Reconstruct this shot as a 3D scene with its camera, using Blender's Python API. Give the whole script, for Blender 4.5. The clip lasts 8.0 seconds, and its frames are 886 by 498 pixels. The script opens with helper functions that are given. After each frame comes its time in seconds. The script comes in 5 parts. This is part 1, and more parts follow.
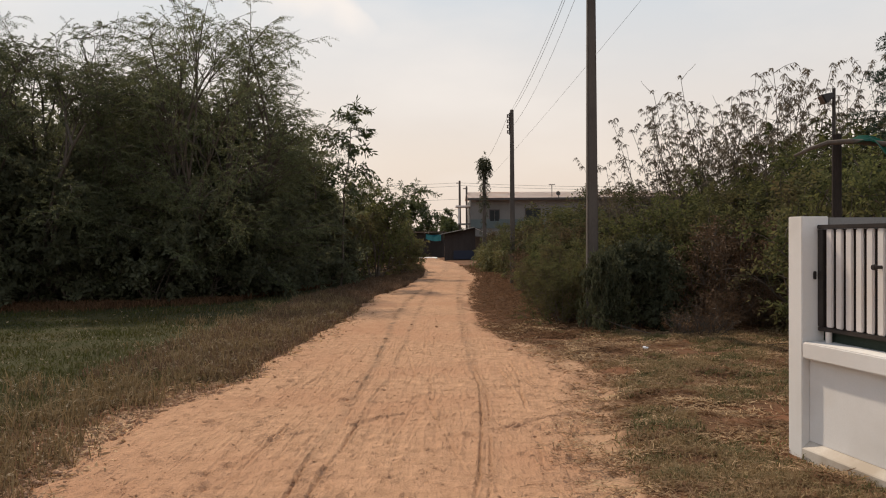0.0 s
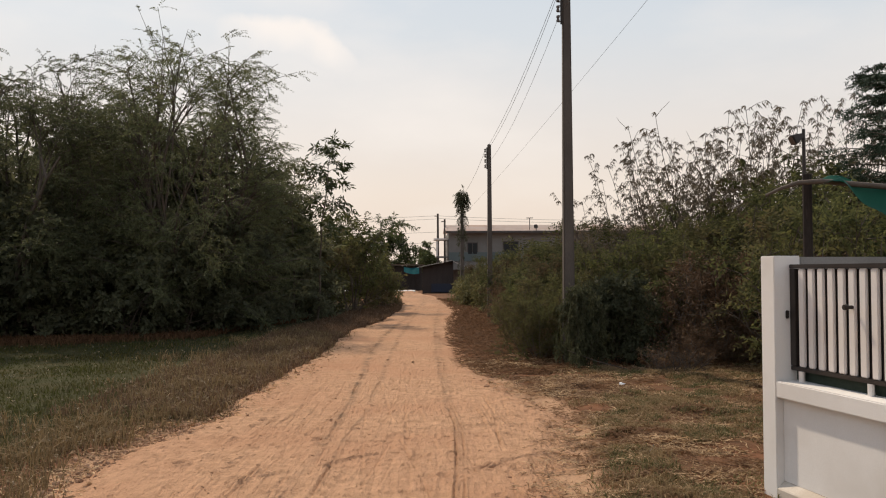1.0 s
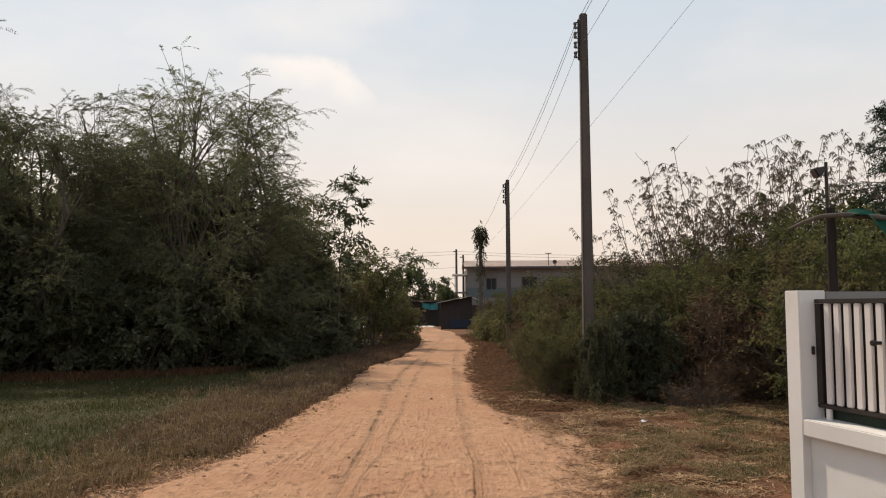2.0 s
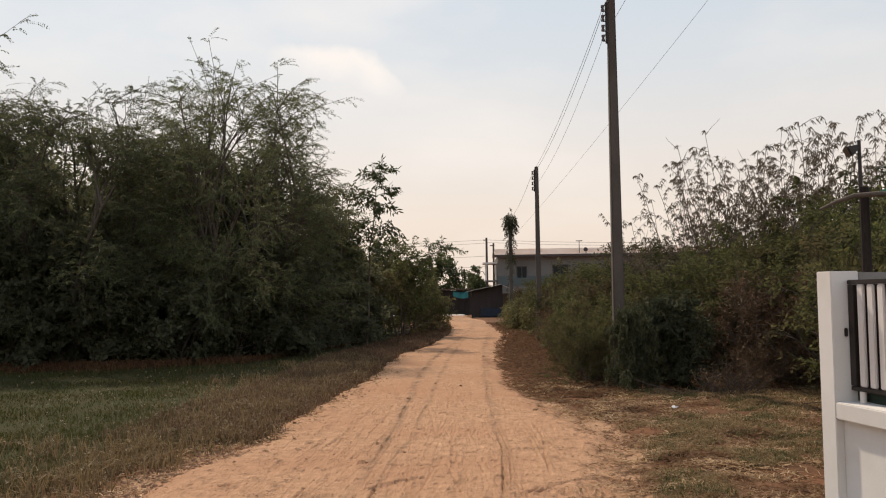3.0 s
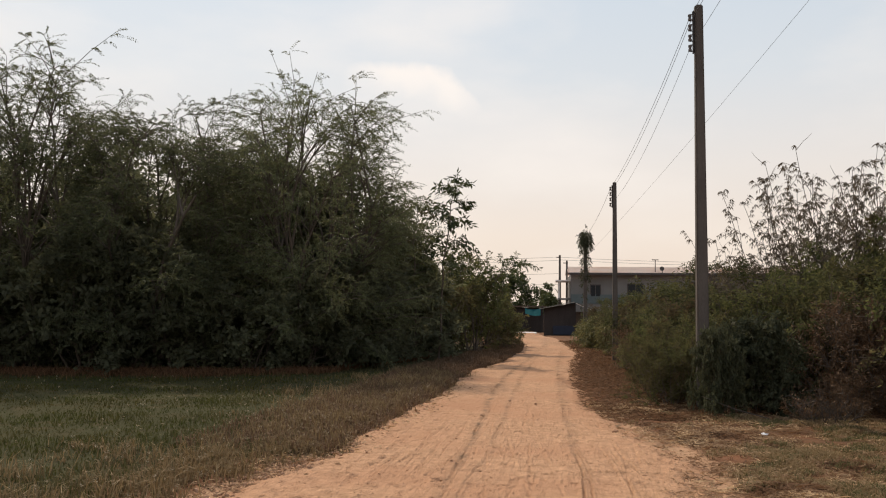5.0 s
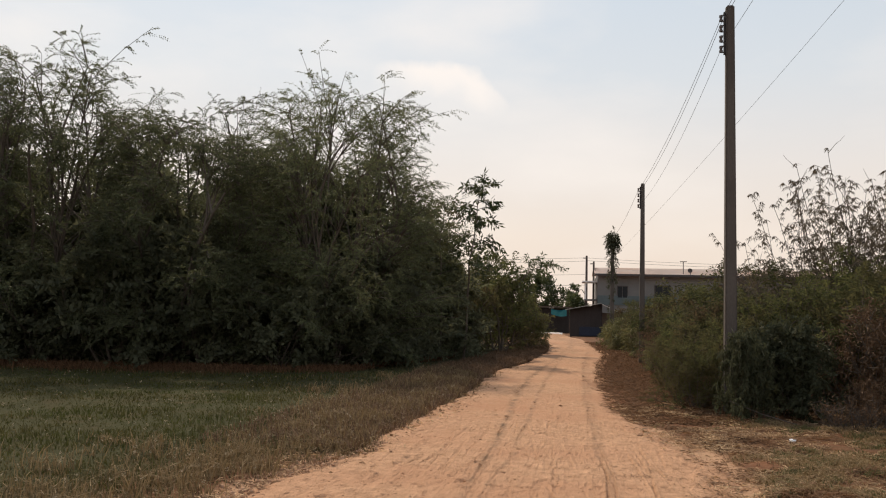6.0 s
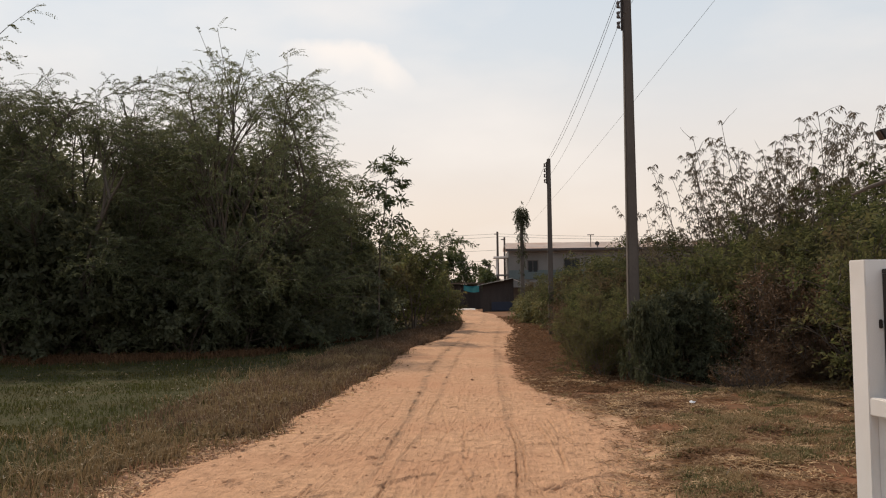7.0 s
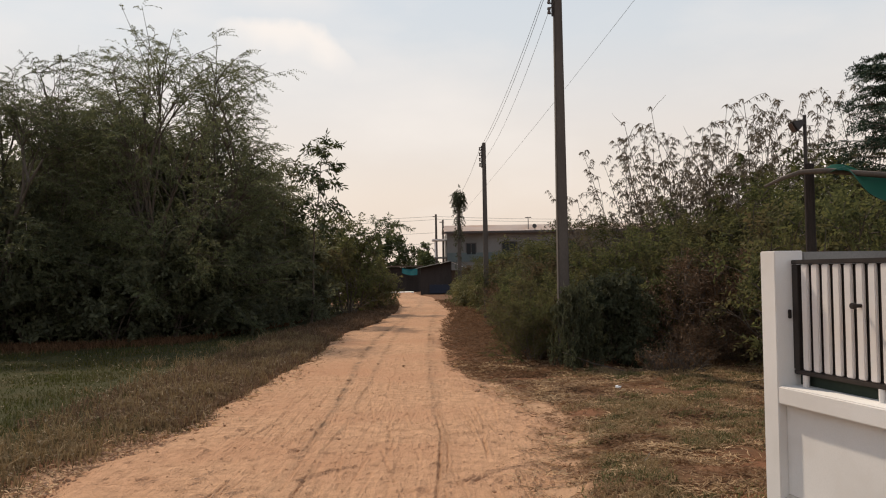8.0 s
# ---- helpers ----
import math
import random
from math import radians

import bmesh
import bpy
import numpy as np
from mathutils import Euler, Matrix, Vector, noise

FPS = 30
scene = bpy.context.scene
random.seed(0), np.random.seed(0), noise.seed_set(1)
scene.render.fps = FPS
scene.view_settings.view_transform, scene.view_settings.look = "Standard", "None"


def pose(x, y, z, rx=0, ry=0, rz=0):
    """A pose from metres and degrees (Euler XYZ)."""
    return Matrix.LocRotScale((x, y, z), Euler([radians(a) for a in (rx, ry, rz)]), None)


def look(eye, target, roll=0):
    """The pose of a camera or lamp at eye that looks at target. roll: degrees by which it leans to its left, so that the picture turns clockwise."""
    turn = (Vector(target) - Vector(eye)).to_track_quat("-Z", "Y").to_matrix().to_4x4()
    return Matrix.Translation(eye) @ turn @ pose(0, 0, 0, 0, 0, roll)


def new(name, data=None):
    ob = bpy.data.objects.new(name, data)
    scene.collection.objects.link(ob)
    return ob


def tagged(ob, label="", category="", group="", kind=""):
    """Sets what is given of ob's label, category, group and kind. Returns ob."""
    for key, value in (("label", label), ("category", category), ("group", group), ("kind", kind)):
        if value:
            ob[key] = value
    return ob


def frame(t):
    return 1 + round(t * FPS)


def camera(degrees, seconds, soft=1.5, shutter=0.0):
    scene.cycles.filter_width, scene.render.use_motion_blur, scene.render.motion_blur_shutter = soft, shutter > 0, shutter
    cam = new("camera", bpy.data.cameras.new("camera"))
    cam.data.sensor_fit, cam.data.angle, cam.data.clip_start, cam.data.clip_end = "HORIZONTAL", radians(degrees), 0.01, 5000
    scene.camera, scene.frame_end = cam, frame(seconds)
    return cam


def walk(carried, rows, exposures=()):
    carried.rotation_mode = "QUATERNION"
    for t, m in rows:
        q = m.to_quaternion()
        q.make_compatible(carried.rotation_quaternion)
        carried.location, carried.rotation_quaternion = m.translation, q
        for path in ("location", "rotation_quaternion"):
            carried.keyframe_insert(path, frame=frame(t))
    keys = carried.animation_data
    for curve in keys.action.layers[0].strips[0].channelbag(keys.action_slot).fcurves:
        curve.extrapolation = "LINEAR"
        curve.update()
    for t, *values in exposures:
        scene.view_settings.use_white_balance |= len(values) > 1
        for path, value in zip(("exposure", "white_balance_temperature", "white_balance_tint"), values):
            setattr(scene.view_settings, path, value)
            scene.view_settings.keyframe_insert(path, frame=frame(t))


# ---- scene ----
cam = camera(55.7, 8.0, 1.1)
PATH = [
    (0, (0.004, 0.082, 1.502), (0.002, 2.082, 1.476), -0.4),
    (0.5, (0.022, 0.09, 1.502), (0.055, 2.09, 1.472), -0.1),
    (1, (0.032, 0.105, 1.544), (0.082, 2.104, 1.595), -0.3),
    (1.5, (0.026, 0.108, 1.545), (0.05, 2.104, 1.676), -0.4),
    (1.7, (0.029, 0.125, 1.543), (0.046, 2.12, 1.68), -0.3),
    (2.8, (0.061, 0.164, 1.522), (0.014, 2.16, 1.642), -0.9),
    (3, (0.076, 0.177, 1.508), (0.009, 2.173, 1.619), -0.8),
    (3.2, (0.0887, 0.1929, 1.4904), (0.0039, 2.1889, 1.5895), -0.46),
    (3.5, (0.097, 0.236, 1.475), (0.008, 2.232, 1.562), -0.1),
    (4, (0.03, 0.376, 1.496), (-0.09, 2.369, 1.613), -0.6),
    (4.5, (-0.006, 0.463, 1.489), (-0.185, 2.45, 1.638), -0.6),
    (5, (-0.016, 0.426, 1.476), (-0.253, 2.406, 1.626), 0.6),
    (5.2, (-0.013, 0.434, 1.481), (-0.275, 2.411, 1.629), 1.2),
    (6.3, (-0.012, 0.393, 1.493), (-0.3145, 2.365, 1.639), 1.3),
    (6.5, (-0.003, 0.38, 1.494), (-0.2695, 2.358, 1.632), 0.8),
    (7, (0.055, 0.43, 1.475), (-0.0375, 2.426, 1.573), -0.7),
    (7.2, (0.0967, 0.4675, 1.4902), (0.0593, 2.4653, 1.5631), -0.76),
    (7.5, (0.158, 0.505, 1.528), (0.1555, 2.504, 1.591), -0.6),
    (8, (0.202, 0.511, 1.54), (0.2515, 2.509, 1.593), -1.0),
]
rows = [(t, look(eye, target, roll)) for t, eye, target, roll in PATH]
walk(cam, rows, [(0, 0.02), (1.5, 0.08), (6.5, 0.09), (7.5, 0.06), (8, 0.04)])

# ---- sky, sun ----
SUN_AZ, SUN_EL = radians(-31), radians(48)
SUN_DIR = Vector((math.sin(SUN_AZ) * math.cos(SUN_EL), math.cos(SUN_AZ) * math.cos(SUN_EL), math.sin(SUN_EL)))


def make_world():
    w = bpy.data.worlds.new("hazy_afternoon")
    scene.world = w
    w.use_nodes = True
    nt = w.node_tree
    nt.nodes.clear()
    N, L = nt.nodes.new, nt.links.new
    out = N("ShaderNodeOutputWorld")
    sky = N("ShaderNodeTexSky")
    sky.sky_type, sky.sun_disc = "NISHITA", False
    sky.sun_elevation, sky.sun_rotation = SUN_EL, SUN_AZ
    sky.dust_density, sky.air_density = 4.0, 1.0
    b1 = N("ShaderNodeBackground")
    b1.inputs["Strength"].default_value = 0.07
    L(sky.outputs[0], b1.inputs["Color"])
    # haze: warm and pale at the horizon, blue-grey overhead
    tc = N("ShaderNodeTexCoord")
    sep = N("ShaderNodeSeparateXYZ")
    L(tc.outputs["Generated"], sep.inputs[0])
    ramp = N("ShaderNodeValToRGB")
    e = ramp.color_ramp.elements
    e[0].position, e[0].color = 0.0, (0.86, 0.70, 0.58, 1)
    e[1].position, e[1].color = 0.09, (0.86, 0.74, 0.64, 1)
    for p, c in ((0.17, (0.80, 0.74, 0.69, 1)), (0.27, (0.68, 0.71, 0.735, 1)), (0.40, (0.58, 0.66, 0.74, 1)), (0.62, (0.40, 0.49, 0.62, 1)), (1.0, (0.26, 0.35, 0.50, 1))):
        k = e.new(p)
        k.color = c
    L(sep.outputs["Z"], ramp.inputs[0])
    # soft streaky cloud over the whole sky
    mp = N("ShaderNodeMapping")
    mp.inputs["Scale"].default_value = (1.0, 1.0, 2.6)
    L(tc.outputs["Generated"], mp.inputs[0])
    nz = N("ShaderNodeTexNoise")
    nz.inputs["Scale"].default_value, nz.inputs["Detail"].default_value, nz.inputs["Roughness"].default_value = 3.2, 6, 0.5
    L(mp.outputs[0], nz.inputs["Vector"])
    cr = N("ShaderNodeMapRange")
    cr.inputs[1].default_value, cr.inputs[2].default_value, cr.inputs[3].default_value, cr.inputs[4].default_value = 0.45, 0.72, 0.0, 0.55
    L(nz.outputs[0], cr.inputs[0])
    # one bright bank of cloud ahead, over the trees
    nw = N("ShaderNodeTexNoise")
    nw.inputs["Scale"].default_value, nw.inputs["Detail"].default_value = 13.0, 7
    L(tc.outputs["Generated"], nw.inputs["Vector"])
    wob = N("ShaderNodeVectorMath")
    wob.operation = "MULTIPLY_ADD"
    wob.inputs[1].default_value, wob.inputs[2].default_value = (0.06, 0.06, 0.06), (-0.03, -0.03, -0.03)
    L(nw.outputs["Color"], wob.inputs[0])
    ad, cs = N("ShaderNodeVectorMath"), N("ShaderNodeSeparateXYZ")
    L(tc.outputs["Generated"], ad.inputs[0])
    L(wob.outputs[0], ad.inputs[1])
    L(ad.outputs[0], cs.inputs[0])

    def calc(op, p, q):
        k = N("ShaderNodeMath")
        k.operation = op
        for i, v in enumerate((p, q)):
            if isinstance(v, (int, float)):
                k.inputs[i].default_value = v
            else:
                L(v, k.inputs[i])
        return k.outputs[0]

    def ease(v, lo, hi, at_lo, at_hi):
        k = N("ShaderNodeMapRange")
        k.interpolation_type = "SMOOTHSTEP"
        k.inputs[1].default_value, k.inputs[2].default_value, k.inputs[3].default_value, k.inputs[4].default_value = lo, hi, at_lo, at_hi
        L(v, k.inputs[0])
        return k.outputs[0]

    # its top is a crisp arch, its underside fades into the haze
    dx = calc("ADD", cs.outputs["X"], 0.185)
    over = calc("ADD", calc("SUBTRACT", cs.outputs["Z"], 0.296), calc("MULTIPLY", calc("MULTIPLY", dx, dx), 3.6))
    bank = calc("MULTIPLY", ease(over, -0.014, 0.006, 1.0, 0.0), ease(over, -0.060, -0.010, 0.12, 1.0))
    bank = calc("MULTIPLY", bank, ease(calc("ABSOLUTE", calc("ADD", cs.outputs["X"], 0.15), 0), 0.030, 0.105, 0.95, 0.0))
    bank = calc("MULTIPLY", bank, ease(cs.outputs["Y"], 0.5, 0.7, 0.0, 1.0))
    mx = N("ShaderNodeMath")
    mx.operation = "MAXIMUM"
    L(cr.outputs[0], mx.inputs[0])
    L(bank, mx.inputs[1])
    mix = N("ShaderNodeMixRGB")
    mix.inputs[2].default_value = (0.95, 0.87, 0.80, 1)
    L(mx.outputs[0], mix.inputs[0])
    L(ramp.outputs[0], mix.inputs[1])
    b2 = N("ShaderNodeBackground")
    b2.inputs["Strength"].default_value = 1.07
    # added fill: the unseen sky behind the view is scaled up a fifth
    back_fill, sh = N("ShaderNodeMapRange"), N("ShaderNodeVectorMath")
    back_fill.inputs[1].default_value, back_fill.inputs[2].default_value, back_fill.inputs[3].default_value, back_fill.inputs[4].default_value = -0.7, 0.6, 1.2, 1.0
    L(sep.outputs["Y"], back_fill.inputs[0])
    sh.operation = "SCALE"
    L(mix.outputs[0], sh.inputs[0])
    L(back_fill.outputs[0], sh.inputs["Scale"])
    L(sh.outputs[0], b2.inputs["Color"])
    ms = N("ShaderNodeMixShader")
    ms.inputs[0].default_value = 0.86
    L(b1.outputs[0], ms.inputs[1])
    L(b2.outputs[0], ms.inputs[2])
    L(ms.outputs[0], out.inputs[0])


make_world()
sun_data = bpy.data.lights.new("sun", "SUN")
sun_data.energy, sun_data.angle, sun_data.color = 3.9, radians(2.0), (1.0, 0.84, 0.66)
sun = new("sun", sun_data)
sun.matrix_world = look(SUN_DIR * 60, (0, 0, 0))


# ---- materials ----
def base_mat(name):
    m = bpy.data.materials.new(name)
    m.use_nodes = True
    nt = m.node_tree
    return m, nt, nt.nodes["Principled BSDF"]


def surf(name, c1, c2, scale=6.0, fine=60.0, rough=0.9, bump=0.3, dist=0.01, c3=None, s3=0.7, metal=0.0, stretch=(1, 1, 1), spec=0.3):
    """Two-scale mottled surface: broad patches c3, grain c1 to c2, fine relief."""
    m, nt, p = base_mat(name)
    N, L = nt.nodes.new, nt.links.new
    tc, mp = N("ShaderNodeTexCoord"), N("ShaderNodeMapping")
    mp.inputs["Scale"].default_value = stretch
    L(tc.outputs["Object"], mp.inputs[0])
    n1, n2 = N("ShaderNodeTexNoise"), N("ShaderNodeTexNoise")
    n1.inputs["Scale"].default_value, n1.inputs["Detail"].default_value = scale, 8
    n2.inputs["Scale"].default_value, n2.inputs["Detail"].default_value = fine, 6
    L(mp.outputs[0], n1.inputs["Vector"])
    L(mp.outputs[0], n2.inputs["Vector"])
    mr = N("ShaderNodeMapRange")
    mr.inputs[1].default_value, mr.inputs[2].default_value = 0.3, 0.7
    av = N("ShaderNodeMath")
    av.operation = "MULTIPLY_ADD"
    av.inputs[1].default_value = 0.5
    hf = N("ShaderNodeMath")
    hf.operation = "MULTIPLY"
    hf.inputs[1].default_value = 0.5
    L(n1.outputs[0], hf.inputs[0])
    L(n2.outputs[0], av.inputs[0])
    L(hf.outputs[0], av.inputs[2])
    L(av.outputs[0], mr.inputs[0])
    mix = N("ShaderNodeMixRGB")
    mix.inputs[1].default_value, mix.inputs[2].default_value = (*c1, 1), (*c2, 1)
    L(mr.outputs[0], mix.inputs[0])
    last = mix.outputs[0]
    if c3:
        n3 = N("ShaderNodeTexNoise")
        n3.inputs["Scale"].default_value, n3.inputs["Detail"].default_value = s3, 5
        L(mp.outputs[0], n3.inputs["Vector"])
        r3 = N("ShaderNodeMapRange")
        r3.inputs[1].default_value, r3.inputs[2].default_value = 0.45, 0.65
        L(n3.outputs[0], r3.inputs[0])
        m3 = N("ShaderNodeMixRGB")
        m3.inputs[2].default_value = (*c3, 1)
        L(r3.outputs[0], m3.inputs[0])
        L(last, m3.inputs[1])
        last = m3.outputs[0]
    L(last, p.inputs["Base Color"])
    p.inputs["Roughness"].default_value, p.inputs["Metallic"].default_value = rough, metal
    p.inputs["Specular IOR Level"].default_value = spec
    bp = N("ShaderNodeBump")
    bp.inputs["Strength"].default_value, bp.inputs["Distance"].default_value = bump, dist
    L(av.outputs[0], bp.inputs["Height"])
    L(bp.outputs[0], p.inputs["Normal"])
    return m


def leafy(name, c1, c2, through_light=0.3, rough=0.6, patch=None, pscale=0.35, spec=0.25):
    """Leaves or blades: each one its own shade, some light passing through; patch: broad drifts of a second hue."""
    m, nt, p = base_mat(name)
    N, L = nt.nodes.new, nt.links.new
    geo, mix = N("ShaderNodeNewGeometry"), N("ShaderNodeMixRGB")
    mix.inputs[1].default_value, mix.inputs[2].default_value = (*c1, 1), (*c2, 1)
    L(geo.outputs["Random Per Island"], mix.inputs[0])
    last = mix.outputs[0]
    if patch:
        tc, nz, mr, m2 = N("ShaderNodeTexCoord"), N("ShaderNodeTexNoise"), N("ShaderNodeMapRange"), N("ShaderNodeMixRGB")
        nz.inputs["Scale"].default_value, nz.inputs["Detail"].default_value = pscale, 4
        L(tc.outputs["Object"], nz.inputs["Vector"])
        mr.inputs[1].default_value, mr.inputs[2].default_value = 0.42, 0.62
        L(nz.outputs[0], mr.inputs[0])
        m2.inputs[2].default_value = (*patch, 1)
        L(mr.outputs[0], m2.inputs[0])
        L(last, m2.inputs[1])
        last = m2.outputs[0]
    hs, oi, mr2 = N("ShaderNodeHueSaturation"), N("ShaderNodeObjectInfo"), N("ShaderNodeMapRange")
    mr2.inputs[3].default_value, mr2.inputs[4].default_value = 0.8, 1.2
    L(oi.outputs["Random"], mr2.inputs[0])
    L(mr2.outputs[0], hs.inputs["Value"])
    L(last, hs.inputs["Color"])
    L(hs.outputs[0], p.inputs["Base Color"])
    p.inputs["Roughness"].default_value = rough
    p.inputs["Specular IOR Level"].default_value = spec
    tr, ms = N("ShaderNodeBsdfTranslucent"), N("ShaderNodeMixShader")
    L(hs.outputs[0], tr.inputs["Color"])
    ms.inputs[0].default_value = through_light
    L(p.outputs[0], ms.inputs[1])
    L(tr.outputs[0], ms.inputs[2])
    L(ms.outputs[0], nt.nodes["Material Output"].inputs["Surface"])
    return m


def verge_soil():
    """Dry brown soil that turns into the lane's sand where wheels wear the verge ("worn" is spread along the lane's edges)."""
    m = surf("dry_soil", (0.045, 0.025, 0.014), (0.175, 0.092, 0.048), 4.5, 34, 0.95, 0.9, 0.05, (0.175, 0.080, 0.042), 0.9, spec=0.1)
    nt = m.node_tree
    N, L = nt.nodes.new, nt.links.new
    p = nt.nodes["Principled BSDF"]
    old = p.inputs["Base Color"].links[0].from_socket
    at, nz, ad, mr, mix = N("ShaderNodeAttribute"), N("ShaderNodeTexNoise"), N("ShaderNodeMath"), N("ShaderNodeMapRange"), N("ShaderNodeMixRGB")
    at.attribute_name = "worn"
    tc = N("ShaderNodeTexCoord")
    nz.inputs["Scale"].default_value, nz.inputs["Detail"].default_value = 5.0, 8
    L(tc.outputs["Object"], nz.inputs["Vector"])
    L(at.outputs["Fac"], ad.inputs[0])
    L(nz.outputs[0], ad.inputs[1])
    mr.inputs[1].default_value, mr.inputs[2].default_value = 0.78, 1.15
    L(ad.outputs[0], mr.inputs[0])
    L(mr.outputs[0], mix.inputs[0])
    L(old, mix.inputs[1])
    mix.inputs[2].default_value = (0.37, 0.225, 0.135, 1)
    # dark humus under the meadow's turf
    tf, n2, m2, t2 = N("ShaderNodeAttribute"), N("ShaderNodeTexNoise"), N("ShaderNodeMath"), N("ShaderNodeMixRGB")
    tf.attribute_name = "turf"
    n2.inputs["Scale"].default_value, n2.inputs["Detail"].default_value = 2.2, 6
    L(tc.outputs["Object"], n2.inputs["Vector"])
    m2.operation = "MULTIPLY_ADD"
    m2.use_clamp = True
    m2.inputs[1].default_value = 1.3
    L(tf.outputs["Fac"], m2.inputs[0])
    s2 = N("ShaderNodeMath")
    s2.operation = "MULTIPLY_ADD"
    s2.inputs[1].default_value, s2.inputs[2].default_value = -0.8, 0.1
    L(n2.outputs[0], s2.inputs[0])
    L(s2.outputs[0], m2.inputs[2])
    L(m2.outputs[0], t2.inputs[0])
    L(mix.outputs[0], t2.inputs[1])
    t2.inputs[2].default_value = (0.038, 0.037, 0.014, 1)
    L(t2.outputs[0], p.inputs["Base Color"])
    return m


def lane_sand():
    """Loose orange sand, greyer where wheels pressed it down and, as shade put into the colour, at the far end (one
    attribute holds both).
    """
    m = surf("sandy_laterite", (0.29, 0.166, 0.095), (0.62, 0.368, 0.22), 9.0, 90, 0.95, 1.0, 0.03, (0.43, 0.236, 0.137), 0.5, spec=0.1)
    nt = m.node_tree
    N, L = nt.nodes.new, nt.links.new
    p = nt.nodes["Principled BSDF"]
    old = p.inputs["Base Color"].links[0].from_socket
    at, nz, mu, mr, mix, tc = N("ShaderNodeAttribute"), N("ShaderNodeTexNoise"), N("ShaderNodeMath"), N("ShaderNodeMapRange"), N("ShaderNodeMixRGB"), N("ShaderNodeTexCoord")
    at.attribute_name = "packed_shade"
    nz.inputs["Scale"].default_value, nz.inputs["Detail"].default_value = 3.5, 7
    L(tc.outputs["Object"], nz.inputs["Vector"])
    mr.inputs[1].default_value, mr.inputs[2].default_value = 0.36, 0.62
    L(nz.outputs[0], mr.inputs[0])
    mu.operation = "MULTIPLY"
    L(at.outputs["Fac"], mu.inputs[0])
    L(mr.outputs[0], mu.inputs[1])
    L(mu.outputs[0], mix.inputs[0])
    L(old, mix.inputs[1])
    mix.inputs[2].default_value = (0.235, 0.150, 0.095, 1)
    L(mix.outputs[0], p.inputs["Base Color"])
    # trodden lumps and drag lines, a hand's width and less
    mp, n2, n3, ad, b2 = N("ShaderNodeMapping"), N("ShaderNodeTexNoise"), N("ShaderNodeTexNoise"), N("ShaderNodeMath"), N("ShaderNodeBump")
    mp.inputs["Scale"].default_value = (1.0, 0.22, 1.0)
    L(tc.outputs["Object"], mp.inputs[0])
    n2.inputs["Scale"].default_value, n2.inputs["Detail"].default_value = 26.0, 4
    n3.inputs["Scale"].default_value, n3.inputs["Detail"].default_value, n3.inputs["Roughness"].default_value = 17.0, 5, 0.62
    L(mp.outputs[0], n2.inputs["Vector"])
    L(tc.outputs["Object"], n3.inputs["Vector"])
    L(n2.outputs[0], ad.inputs[0])
    L(n3.outputs[0], ad.inputs[1])
    b2.inputs["Strength"].default_value, b2.inputs["Distance"].default_value = 0.9, 0.034
    L(ad.outputs[0], b2.inputs["Height"])
    old_bump = p.inputs["Normal"].links[0].from_node
    L(b2.outputs[0], old_bump.inputs["Normal"])
    return m


